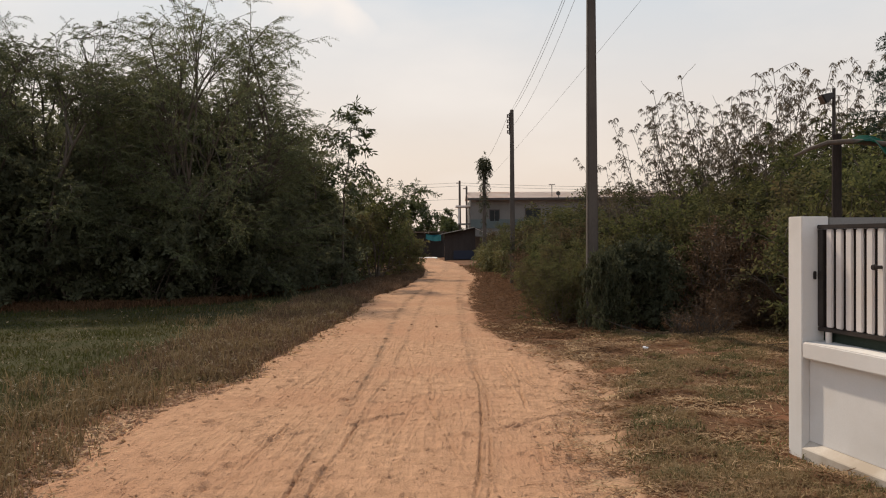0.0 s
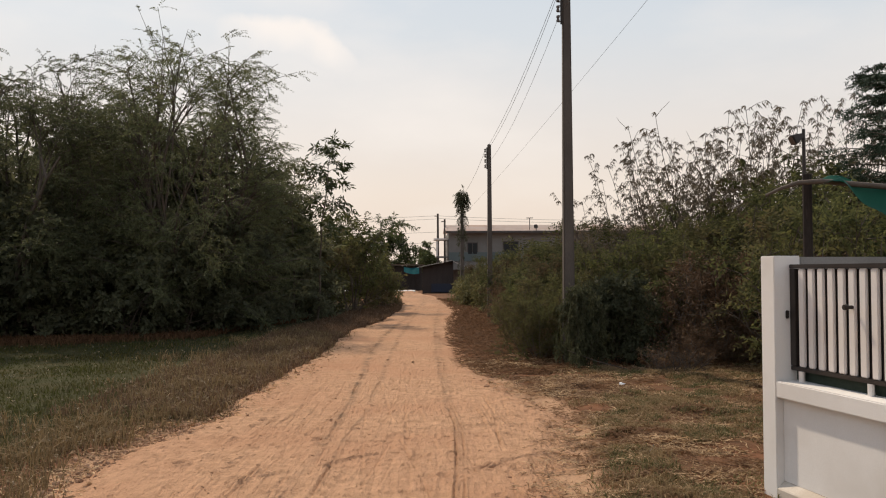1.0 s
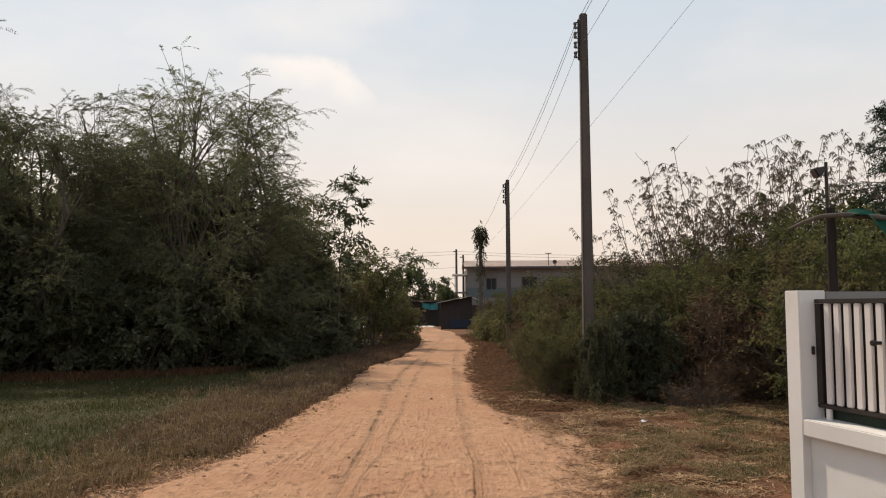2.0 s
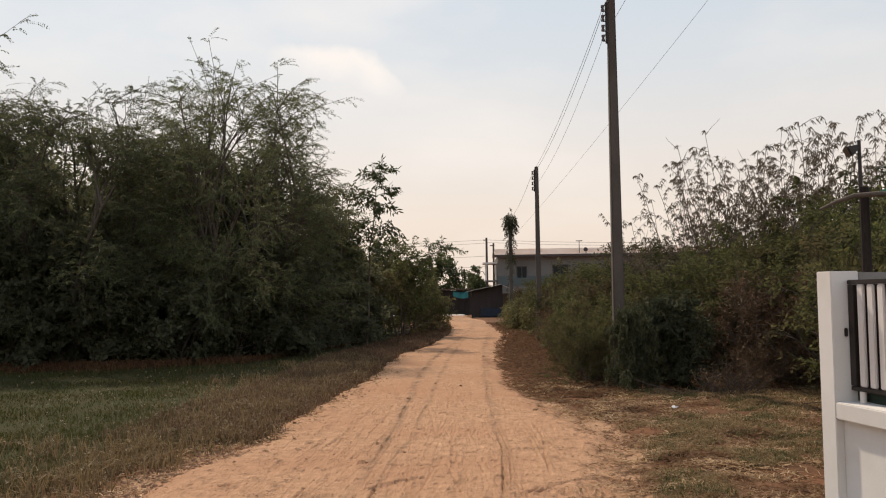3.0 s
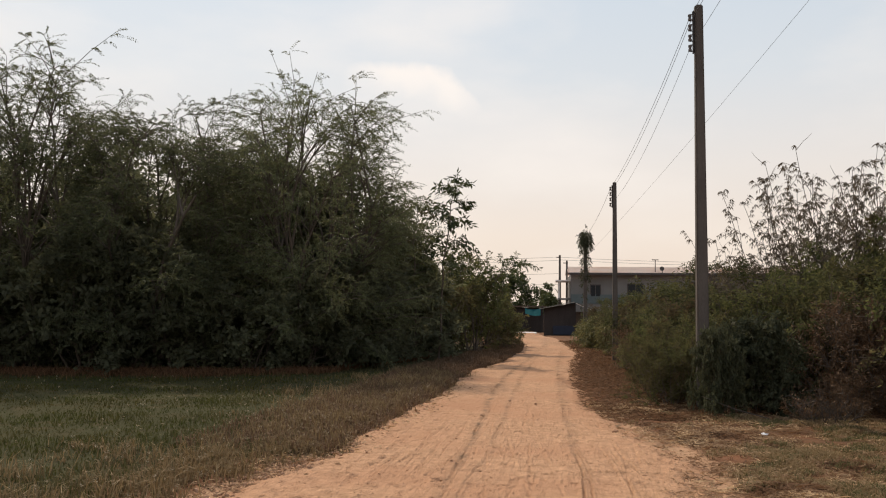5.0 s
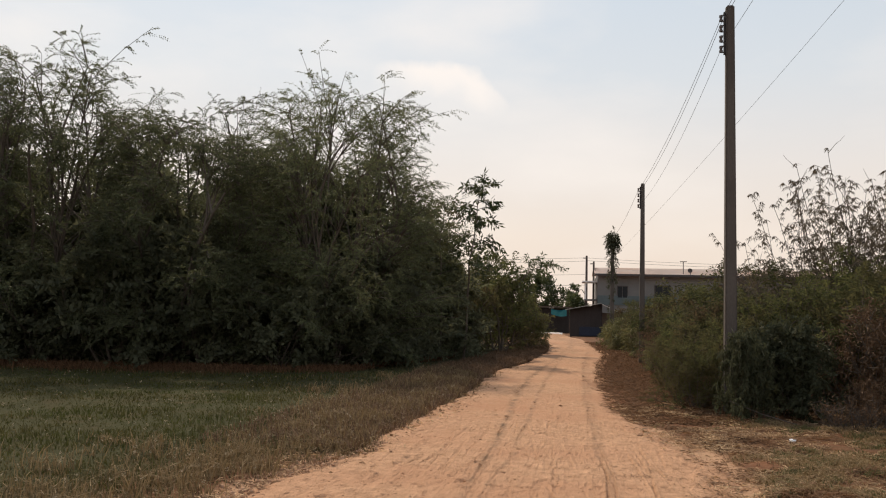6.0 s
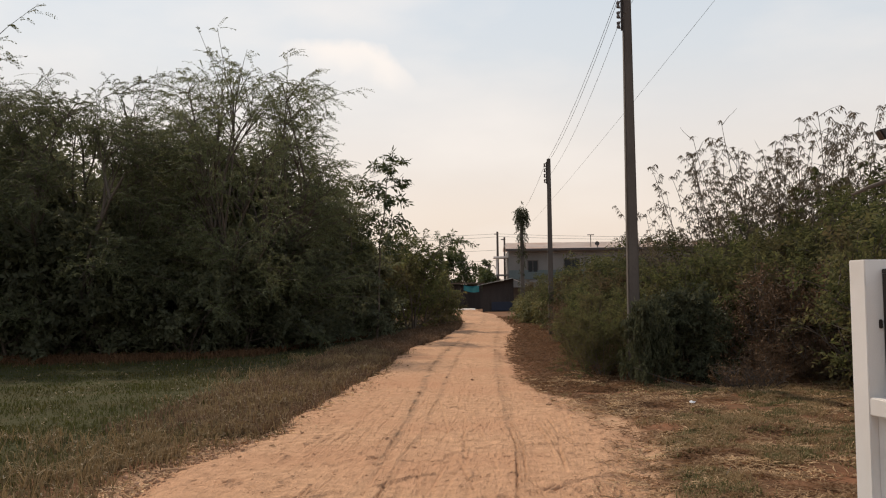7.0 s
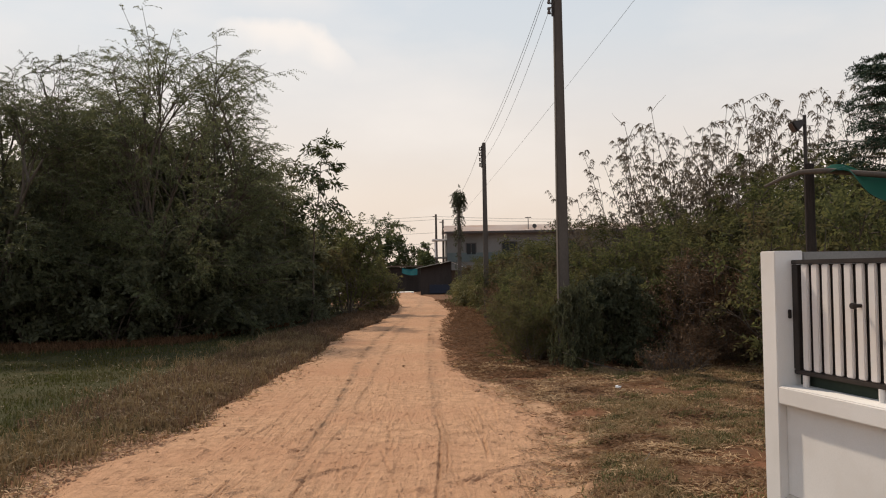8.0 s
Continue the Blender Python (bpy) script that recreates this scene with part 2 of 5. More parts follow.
M = {
    "sand": lane_sand(),
    "soil": verge_soil(),
    "grass": leafy("meadow_grass", (0.19, 0.125, 0.062), (0.085, 0.070, 0.03), 0.25, 0.8, (0.080, 0.082, 0.030), 0.28),
    "straw": leafy("cut_straw", (0.15, 0.082, 0.040), (0.74, 0.52, 0.30), 0.35, 0.8, (0.20, 0.105, 0.052), 1.6),
    "meadow_green": leafy("meadow_green", (0.042, 0.042, 0.014), (0.082, 0.072, 0.026), 0.4, 0.9, (0.052, 0.058, 0.017), 0.6, 0.05),
    "straw_red": leafy("red_brown_straw", (0.075, 0.040, 0.022), (0.19, 0.105, 0.056), 0.3, 0.85, spec=0.05),
    "seed": leafy("seed_heads", (0.20, 0.16, 0.10), (0.34, 0.28, 0.20), 0.3, 0.8),
    "clod": leafy("sandy_clods", (0.30, 0.175, 0.105), (0.52, 0.325, 0.21), 0.0, 0.95, spec=0.05),
    "straw_pale": leafy("pale_dry_grass", (0.15, 0.10, 0.048), (0.31, 0.22, 0.115), 0.3, 0.8),
    "green_tuft": leafy("green_tufts", (0.098, 0.095, 0.036), (0.19, 0.168, 0.07), 0.3, 0.8),
    "leaf_fine": leafy("feathery_leaves", (0.070, 0.078, 0.038), (0.142, 0.147, 0.068), 0.5),
    "leaf_broad": leafy("broad_leaves", (0.04, 0.055, 0.02), (0.09, 0.10, 0.036), 0.42, 0.5),
    "leaf_shrub": leafy("shrub_leaves", (0.055, 0.062, 0.026), (0.128, 0.130, 0.048), 0.52, 0.75, (0.095, 0.075, 0.038), 0.55, 0.1),
    "leaf_vine": leafy("vine_leaves", (0.042, 0.046, 0.026), (0.082, 0.086, 0.044), 0.4, 0.75),
    "leaf_hedge": leafy("hedge_leaves", (0.044, 0.052, 0.023), (0.108, 0.108, 0.043), 0.5, 0.75, (0.088, 0.062, 0.036), 0.75, 0.1),
    "leaf_lance": leafy("withered_lance_leaves", (0.07, 0.058, 0.04), (0.16, 0.125, 0.085), 0.42, 0.6),
    "leaf_dark": leafy("dark_vine_leaves", (0.085, 0.088, 0.055), (0.145, 0.148, 0.082), 0.58, 0.75),
    "leaf_dry": leafy("dry_brush", (0.10, 0.058, 0.032), (0.20, 0.122, 0.07), 0.2, 0.8),
    "needle": leafy("conifer_needles", (0.014, 0.028, 0.014), (0.03, 0.05, 0.025), 0.1, 0.6),
    "bark": surf("grey_brown_bark", (0.06, 0.048, 0.036), (0.13, 0.10, 0.078), 8, 70, 0.9, 0.6, 0.01, stretch=(1, 1, 0.25)),
    "pole": surf("weathered_concrete_pole", (0.066, 0.054, 0.046), (0.118, 0.099, 0.084), 4, 70, 0.85, 0.3, 0.004, (0.06, 0.048, 0.041), 1.1, stretch=(1, 1, 0.3)),
    "white": surf("white_wall_paint", (0.66, 0.635, 0.605), (0.73, 0.705, 0.68), 2.5, 120, 0.7, 0.15, 0.002, (0.61, 0.575, 0.535), 1.4),
    # darker than the white paint: the back wall's shade put into its colour
    "shade_grey": surf("shade_grey_render", (0.20, 0.19, 0.178), (0.28, 0.268, 0.25), 3, 90, 0.9, 0.3, 0.004, (0.17, 0.16, 0.148), 1.2, spec=0.1),
    "plinth": surf("dusty_splashed_paint", (0.42, 0.37, 0.31), (0.55, 0.495, 0.43), 5, 80, 0.85, 0.3, 0.003, (0.36, 0.30, 0.235), 2.2),
    "slat": surf("white_slat_paint", (0.60, 0.565, 0.54), (0.68, 0.645, 0.62), 6, 90, 0.5, 0.1, 0.001, (0.64, 0.58, 0.53), 3.0),
    "iron": surf("dark_brown_steel", (0.022, 0.018, 0.016), (0.045, 0.036, 0.032), 10, 120, 0.5, 0.15, 0.001, metal=0.2),
    "post": surf("dark_weathered_timber", (0.016, 0.013, 0.012), (0.038, 0.030, 0.026), 14, 90, 0.9, 0.5, 0.004, stretch=(1, 1, 0.2), spec=0.1),
    "bamboo": surf("dry_branch", (0.06, 0.047, 0.036), (0.13, 0.10, 0.078), 9, 80, 0.8, 0.4, 0.004),
    "net": leafy("green_shade_net", (0.004, 0.055, 0.033), (0.010, 0.085, 0.054), 0.3, 0.7),
    "gap_dark": surf("dark_green_gap", (0.012, 0.02, 0.014), (0.025, 0.036, 0.026), 20, 200, 0.9, 0.3, 0.002),
    "wire": surf("black_cable", (0.05, 0.05, 0.05), (0.09, 0.085, 0.08), 10, 60, 0.6, 0.0, 0.001),
    "porcelain": surf("brown_porcelain", (0.05, 0.028, 0.02), (0.08, 0.05, 0.035), 10, 60, 0.25, 0.0, 0.001, spec=0.5),
    "house": surf("grey_render", (0.13, 0.125, 0.12), (0.18, 0.175, 0.168), 0.7, 20, 0.85, 0.2, 0.01, (0.11, 0.105, 0.10), 0.3),
    "house_low": surf("faded_teal_paint", (0.065, 0.085, 0.09), (0.10, 0.125, 0.125), 0.8, 20, 0.8, 0.2, 0.01),
    "roof": surf("pale_pink_metal_roof", (0.55, 0.43, 0.36), (0.66, 0.54, 0.46), 1.5, 25, 0.4, 0.2, 0.01, (0.60, 0.42, 0.31), 0.25, metal=0.2),
    "trim": surf("dark_fascia", (0.05, 0.043, 0.04), (0.08, 0.07, 0.065), 4, 30, 0.7, 0.1, 0.004),
    "glass": surf("dark_window_glass", (0.012, 0.014, 0.016), (0.02, 0.023, 0.026), 1, 9, 0.3, 0.0, 0.001, spec=0.15),
    "tin": surf("rusty_tin", (0.06, 0.045, 0.036), (0.12, 0.08, 0.058), 2, 25, 0.75, 0.3, 0.01, (0.05, 0.045, 0.045), 0.6),
    "tin_light": surf("galvanised_tin", (0.45, 0.42, 0.40), (0.6, 0.57, 0.55), 2, 25, 0.45, 0.2, 0.01, metal=0.3),
    "shed": surf("dark_boards", (0.02, 0.016, 0.015), (0.042, 0.033, 0.03), 3, 30, 0.85, 0.3, 0.01, stretch=(1, 1, 0.2)),
    "teal": surf("teal_tarpaulin", (0.008, 0.045, 0.05), (0.014, 0.07, 0.075), 3, 30, 0.95, 0.3, 0.02, spec=0.03),
    "blue": surf("blue_tarpaulin", (0.01, 0.014, 0.028), (0.016, 0.022, 0.04), 3, 30, 0.6, 0.3, 0.02),
    "concrete": surf("pale_concrete", (0.62, 0.59, 0.56), (0.75, 0.72, 0.69), 1.2, 30, 0.85, 0.2, 0.006),
    "stone": surf("reddish_stone", (0.22, 0.12, 0.07), (0.34, 0.20, 0.12), 12, 60, 0.9, 0.5, 0.01),
    "paper": surf("crumpled_white_plastic", (0.7, 0.7, 0.7), (0.82, 0.82, 0.82), 20, 90, 0.6, 0.4, 0.01),
}


# ---- mesh helpers ----
def fast_mesh(name, verts, quads, smooth=False):
    verts, quads = np.asarray(verts, dtype=np.float32).reshape(-1, 3), np.asarray(quads, dtype=np.int32).reshape(-1, 4)
    me = bpy.data.meshes.new(name)
    me.vertices.add(len(verts))
    me.vertices.foreach_set("co", verts.ravel())
    me.loops.add(quads.size)
    me.loops.foreach_set("vertex_index", quads.ravel())
    me.polygons.add(len(quads))
    me.polygons.foreach_set("loop_start", np.arange(0, quads.size, 4, dtype=np.int32))
    if smooth:
        me.polygons.foreach_set("use_smooth", np.ones(len(quads), dtype=bool))
    me.update(calc_edges=True)
    return me


def part(name, data, material, parent=None, label=""):
    """Links a bmesh or mesh as one object under a thing."""
    if isinstance(data, bmesh.types.BMesh):
        me = bpy.data.meshes.new(name)
        data.normal_update()
        data.to_mesh(me)
        data.free()
    else:
        me = data
    me.materials.clear()
    me.materials.append(M[material])
    ob = new(name, me)
    if parent:
        ob.parent = parent
    if label:
        ob["label"] = label
    return ob


def thing(name, at, label, category, group="", kind="", turn=0):
    ob = new(name)
    ob.matrix_basis = pose(*at, 0, 0, turn)
    return tagged(ob, label, category, group, kind)


def box(x0, x1, y0, y1, z0, z1, bevel=0.0, bm=None):
    bm = bm or bmesh.new()
    got = bmesh.ops.create_cube(bm, size=1, matrix=Matrix.LocRotScale(((x0 + x1) / 2, (y0 + y1) / 2, (z0 + z1) / 2), None, (x1 - x0, y1 - y0, z1 - z0)))
    if bevel:
        vs = set(got["verts"])
        bmesh.ops.bevel(bm, geom=[e for e in bm.edges if e.verts[0] in vs], offset=bevel, segments=2, affect="EDGES")
    return bm


def tubes(paths, sides=6):
    """Vertices and quads of tapered tubes; each path: points (n, 3) and radii (n)."""
    vs, qs, k = [], [], 0
    a = np.arange(sides) * 2 * np.pi / sides
    for pts, rad in paths:
        pts, rad = np.asarray(pts, float), np.asarray(rad, float)
        d = np.gradient(pts, axis=0)
        d /= np.linalg.norm(d, axis=1)[:, None] + 1e-9
        ref = np.where(np.abs(d[:, 2:3]) > 0.9, np.array([[1.0, 0, 0]]), np.array([[0, 0, 1.0]]))
        u = np.cross(d, ref)
        u /= np.linalg.norm(u, axis=1)[:, None] + 1e-9
        v = np.cross(d, u)
        ring = pts[:, None] + rad[:, None, None] * (np.cos(a)[None, :, None] * u[:, None] + np.sin(a)[None, :, None] * v[:, None])
        n = len(pts)
        vs.append(ring.reshape(-1, 3))
        i = np.arange(n - 1)[:, None] * sides
        j = np.arange(sides)[None, :]
        j2 = (j + 1) % sides
        q = np.stack([i + j, i + j2, i + sides + j2, i + sides + j], -1).reshape(-1, 4) + k
        qs.append(q)
        k += n * sides
    return np.concatenate(vs), np.concatenate(qs)


def unit(a):
    return a / (np.linalg.norm(a, axis=-1, keepdims=True) + 1e-9)


def leaves(rng, P, D, length, pairs, size, width, droop=0.15, spread=0.9, scale=1.0):
    """Leaflets in pairs along twigs that start at P and run along D: one lozenge each."""
    n = len(P)
    t = np.tile(np.linspace(0.15, 1, pairs), 2)
    side = np.repeat([1.0, -1.0], pairs)
    D = unit(D)
    L = length * rng.uniform(0.6, 1.3, (n, 1))
    S = unit(np.cross(D, unit(rng.normal(0, 1, (n, 3)))))
    base = P[:, None] + D[:, None] * (t[None, :, None] * L[:, None])
    base[:, :, 2] -= droop * (t[None, :] ** 2) * L
    ax = unit(D[:, None] * 0.55 + S[:, None] * (side[None, :, None] * spread) + rng.normal(0, 0.28, (n, 2 * pairs, 3)) + np.array([0, 0, -droop * 1.6]))
    nr = unit(np.cross(ax, rng.normal(0, 1, (n, 2 * pairs, 3))))
    k = np.broadcast_to(np.asarray(scale, float), (n,))[:, None, None]
    s = k * size * rng.uniform(0.6, 1.3, (n, 2 * pairs, 1))
    w = k * width * rng.uniform(0.7, 1.2, (n, 2 * pairs, 1))
    v = np.stack([base, base + ax * s * 0.45 + nr * w * 0.5, base + ax * s, base + ax * s * 0.45 - nr * w * 0.5], 2).reshape(-1, 3)
    return v, np.arange(len(v)).reshape(-1, 4)


def bend(rng, start, d, length, n, wander, lift):
    pts = [np.array(start, float)]
    d = np.array(d, float)
    for _ in range(n):
        d = d + rng.normal(0, wander, 3) + np.array([0, 0, lift])
        d /= np.linalg.norm(d)
        pts.append(pts[-1] + d * length / n)
    return np.array(pts)


def grow(seed, height, spread, stems=3, limbs=9, boughs=5, twigs=6, low=0.2, leaf=(0.30, 6, 0.08, 0.032), droop=0.12, lean=0.25, radius=0.09, rise=0.08, skirt=1.0, feather=0.0, fine_wood=True, taper=0.62):
    """A tree of stems, limbs, boughs and leafy twigs. Returns the wood mesh and the crown mesh."""
    rng = np.random.default_rng(seed)
    wood, thin, P, D = [], [], [], []
    for s in range(stems):
        az = 2 * np.pi * s / max(stems - 1, 1) + rng.uniform(-0.4, 0.4)
        h = height * (1.0 if s == 0 else rng.uniform(0.72, 0.96))
        k = lean if s else lean * 0.2
        d = np.array([math.cos(az) * k, math.sin(az) * k, 1.0])
        stem = bend(rng, (0.12 * math.cos(az), 0.12 * math.sin(az), -0.1), d / np.linalg.norm(d), h * 0.93, 9, 0.10, 0.03)
        r = np.linspace(radius * rng.uniform(0.7, 1), radius * 0.12, 10)
        wood.append((stem, r))
        for f in np.linspace(low, 0.97, limbs):
            g = f * 9
            i = min(int(g), 8)
            at = stem[i] + (stem[i + 1] - stem[i]) * (g - i)
            az2 = rng.uniform(0, 2 * np.pi)
            up = 0.25 + 0.9 * f
            d2 = np.array([math.cos(az2), math.sin(az2), up])
            ll = spread * rng.uniform(0.65, 1.1) * (1.0 - taper * f) * (skirt if f < 0.35 else 1.0)
            limb = bend(rng, at, d2 / np.linalg.norm(d2), ll, 6, 0.15, rise)
            wood.append((limb, np.linspace(radius * 0.34 * (1.15 - f), 0.006, 7)))
            for b in range(boughs):
                g2 = rng.uniform(1.2, 6)
                j = min(int(g2), 5)
                at2 = limb[j] + (limb[j + 1] - limb[j]) * (g2 - j)
                d3 = unit(limb[j + 1] - limb[j]) + rng.normal(0, 0.6, 3) + np.array([0, 0, 0.12])
                bough = bend(rng, at2, d3 / np.linalg.norm(d3), ll * rng.uniform(0.28, 0.55), 4, 0.2, 0.04)
                if fine_wood:
                    thin.append((bough[::2], np.array([0.010, 0.007, 0.004])))
                for w in range(twigs):
                    k = rng.uniform(0.6, 4)
                    m = min(int(k), 3)
                    P.append(bough[m] + (bough[m + 1] - bough[m]) * (k - m))
                    D.append(unit(bough[m + 1] - bough[m]) + rng.normal(0, 0.65, 3))
            P.append(limb[-1])
            D.append(limb[-1] - limb[-2] + rng.normal(0, 0.02, 3))
        P.append(stem[-1])
        D.append(stem[-1] - stem[-2])
    P, D = np.array(P), np.array(D)
    outer = np.clip(np.maximum(np.hypot(P[:, 0], P[:, 1]) / spread - 0.35, P[:, 2] / height - 0.55) / 0.4, 0, 1)
    D = unit(D)
    D[:, 2] += feather * outer
    v, q = leaves(rng, P, D, leaf[0], leaf[1], leaf[2], leaf[3], droop, scale=1 - 0.65 * feather * outer)
    wv, wq = tubes(wood, 4)
    if thin:
        tv, tq = tubes(thin, 3)
        wq = np.concatenate([wq, tq + len(wv)])
        wv = np.concatenate([wv, tv])
    return fast_mesh("trunk", wv, wq, True), fast_mesh("crown", v, q)


def dome(seed, height, rx, clumps=46, per=9, shoots=9, leaf=(0.055, 0.025), stems=5, squash=2.1):
    """A broad feathery tree: stems that fan out, limbs to uneven clumps of foliage, fine shoots that arch over and droop."""
    rng = np.random.default_rng(seed)
    wood, thin, P, D, S = [], [], [], [], []
    trunk = []
    for s in range(stems):
        az = 2 * np.pi * s / stems + rng.uniform(-0.4, 0.4)
        d = np.array([math.cos(az) * 0.34, math.sin(az) * 0.34, 1.0])
        st = bend(rng, (0.15 * math.cos(az), 0.15 * math.sin(az), -0.1), d / np.linalg.norm(d), height * rng.uniform(0.6, 0.8), 8, 0.10, 0.03)
        wood.append((st, np.linspace(0.085 * rng.uniform(0.7, 1.1), 0.022, 9)))
        trunk.append(st)
    lump = rng.uniform(0, 2 * np.pi, 6)
    for c in range(clumps):
        rel = 0.05 + 0.90 * ((c + rng.uniform(0, 1)) / clumps) ** 0.8
        az = c * 2.39996 + rng.uniform(-0.5, 0.5)
        prof = (1 - max(0.0, (rel - 0.42) / 0.58) ** squash) ** 0.5 if rel > 0.42 else 0.78 + 0.22 * rel / 0.42
        wob = 0.84 + 0.12 * math.sin(3 * az + lump[0]) * math.sin(5 * rel + lump[1]) + 0.09 * math.sin(7 * az + 9 * rel + lump[2])
        rr = rx * prof * wob * rng.uniform(0.25, 1) ** 0.5
        mid = np.array([rr * math.cos(az), rr * math.sin(az), rel * height * (0.94 + 0.06 * math.sin(5 * az + lump[3]))])
        st = trunk[int(np.argmin([np.hypot(*(t[-1][:2] - mid[:2])) for t in trunk]))]
        at = st[int(np.clip(rel * rng.uniform(6.0, 9.5), 1, 8))]
        u = np.linspace(0, 1, 6)[:, None]
        arch = at * 0.5 + mid * 0.5 + np.array([0, 0, 0.06 * height * rng.uniform(-0.2, 1)]) + rng.normal(0, 0.2, 3)
        limb = (1 - u) ** 2 * at + 2 * u * (1 - u) * arch + u ** 2 * mid
        wood.append((limb, np.linspace(0.034, 0.012, 6)))
        out = unit(mid * np.array([1, 1, 0]) + 1e-6)
        size = rx * rng.uniform(0.25, 0.42)
        for _ in range(per):
            root = limb[int(rng.integers(3, 6))]
            tip = mid + (np.clip(rng.normal(0, 0.62, 3), -0.95, 0.95) + 0.4 * out) * size * np.array([1, 1, 0.55]) + np.array([0, 0, 0.12 * size])
            knee = root * 0.45 + tip * 0.55 + np.array([0, 0, 0.22 * size])
            v = np.linspace(0, 1, 4)[:, None]
            br = (1 - v) ** 2 * root + 2 * v * (1 - v) * knee + v ** 2 * tip
            thin.append((br, np.linspace(0.014, 0.005, 4)))
            bd = unit(br[-1] - br[-2])
            t = rng.uniform(0.25, 1.0, shoots) * 3
            i = np.minimum(t.astype(int), 2)
            P.append(br[i] + (br[i + 1] - br[i]) * (t - i)[:, None])
            D.append((0.5 * bd + 0.5 * out) * np.array([1, 1, 0.5]) + np.array([0, 0, 0.16]) + rng.normal(0, 0.62, (shoots, 3)) * np.array([1, 1, 0.7]))
            S.append(np.full(shoots, 1.0))
            if rel > 0.45 and rng.uniform() < 0.4:
                P.append(tip[None])
                D.append((bd * 0.6 + out * 0.5 + np.array([0, 0, 0.35]) + rng.normal(0, 0.35, 3))[None])
                S.append(np.full(1, 0.7))
    P, D, S = np.concatenate(P), unit(np.concatenate(D)), np.concatenate(S)
    a = S > 0.9
    v1, q1 = leaves(rng, P[a], D[a], 0.52, 12, leaf[0], leaf[1], 0.32)
    v2, q2 = leaves(rng, P[~a], D[~a], 0.38, 12, leaf[0], leaf[1], 0.42)
    for p, d in zip(P[~a], D[~a]):
        thin.append((np.array([p, p + d * 0.19 - np.array([0, 0, 0.04]), p + d * 0.38 - np.array([0, 0, 0.16])]), np.array([0.006, 0.005, 0.003])))
    wv, wq = tubes(wood, 6)
    tv, tq = tubes(thin, 3)
    return (fast_mesh("trunk", np.concatenate([wv, tv]), np.concatenate([wq, tq + len(wv)]), True),
            fast_mesh("crown", np.concatenate([v1, v2]), np.concatenate([q1, q2 + len(v1)])))


def whips(seed, height, stems=11, fan=0.34, limbs=10, low=0.35, leaf=(0.12, 0.020), bunch=2, bare=0.22):
    """A tall thin shrub: slender stems that part from one foot, short side shoots, drooping bunches of narrow leaves at their ends."""
    rng = np.random.default_rng(seed)
    wood, P, D = [], [], []
    for s in range(stems):
        az = rng.uniform(0, 2 * np.pi)
        k = fan * rng.uniform(0.1, 1.2)
        d = np.array([math.cos(az) * k, math.sin(az) * k, 1.0])
        h = height * (1.0 if s == 0 else rng.uniform(0.55, 0.97))
        stem = bend(rng, (0.25 * math.cos(az), 0.25 * math.sin(az), -0.1), d / np.linalg.norm(d), h, 10, 0.055, 0.02)
        wood.append((stem, np.linspace(0.017, 0.005, 11)))
        for j in (-3, -2, -1, -1):
            P.append(stem[j])
            D.append(stem[j] - stem[j - 1])
        for f in np.linspace(low, 0.98, limbs):
            g = f * 10
            i = min(int(g), 9)
            at = stem[i] + (stem[i + 1] - stem[i]) * (g - i)
            az2 = rng.uniform(0, 2 * np.pi)
            d2 = np.array([math.cos(az2), math.sin(az2), rng.uniform(0.5, 1.5)])
            sh = bend(rng, at, d2 / np.linalg.norm(d2), rng.uniform(0.35, 0.85) * (1.25 - 0.6 * f), 4, 0.16, -0.03)
            wood.append((sh, np.linspace(0.007, 0.003, 5)))
            if rng.uniform() < bare:
                continue
            for j in (1, 2, 3, 4, 4):
                P.append(sh[j])
                D.append(sh[j] - sh[j - 1])
    P, D = np.array(P), unit(np.array(D))
    P, D = np.repeat(P, bunch, 0), np.repeat(D, bunch, 0) + rng.normal(0, 0.5, (len(P) * bunch, 3))
    v, q = leaves(rng, P, D, 0.07, 2, leaf[0], leaf[1], 0.8, 0.6)
    wv, wq = tubes(wood, 4)
    return fast_mesh("trunk", wv, wq, True), fast_mesh("crown", v, q)


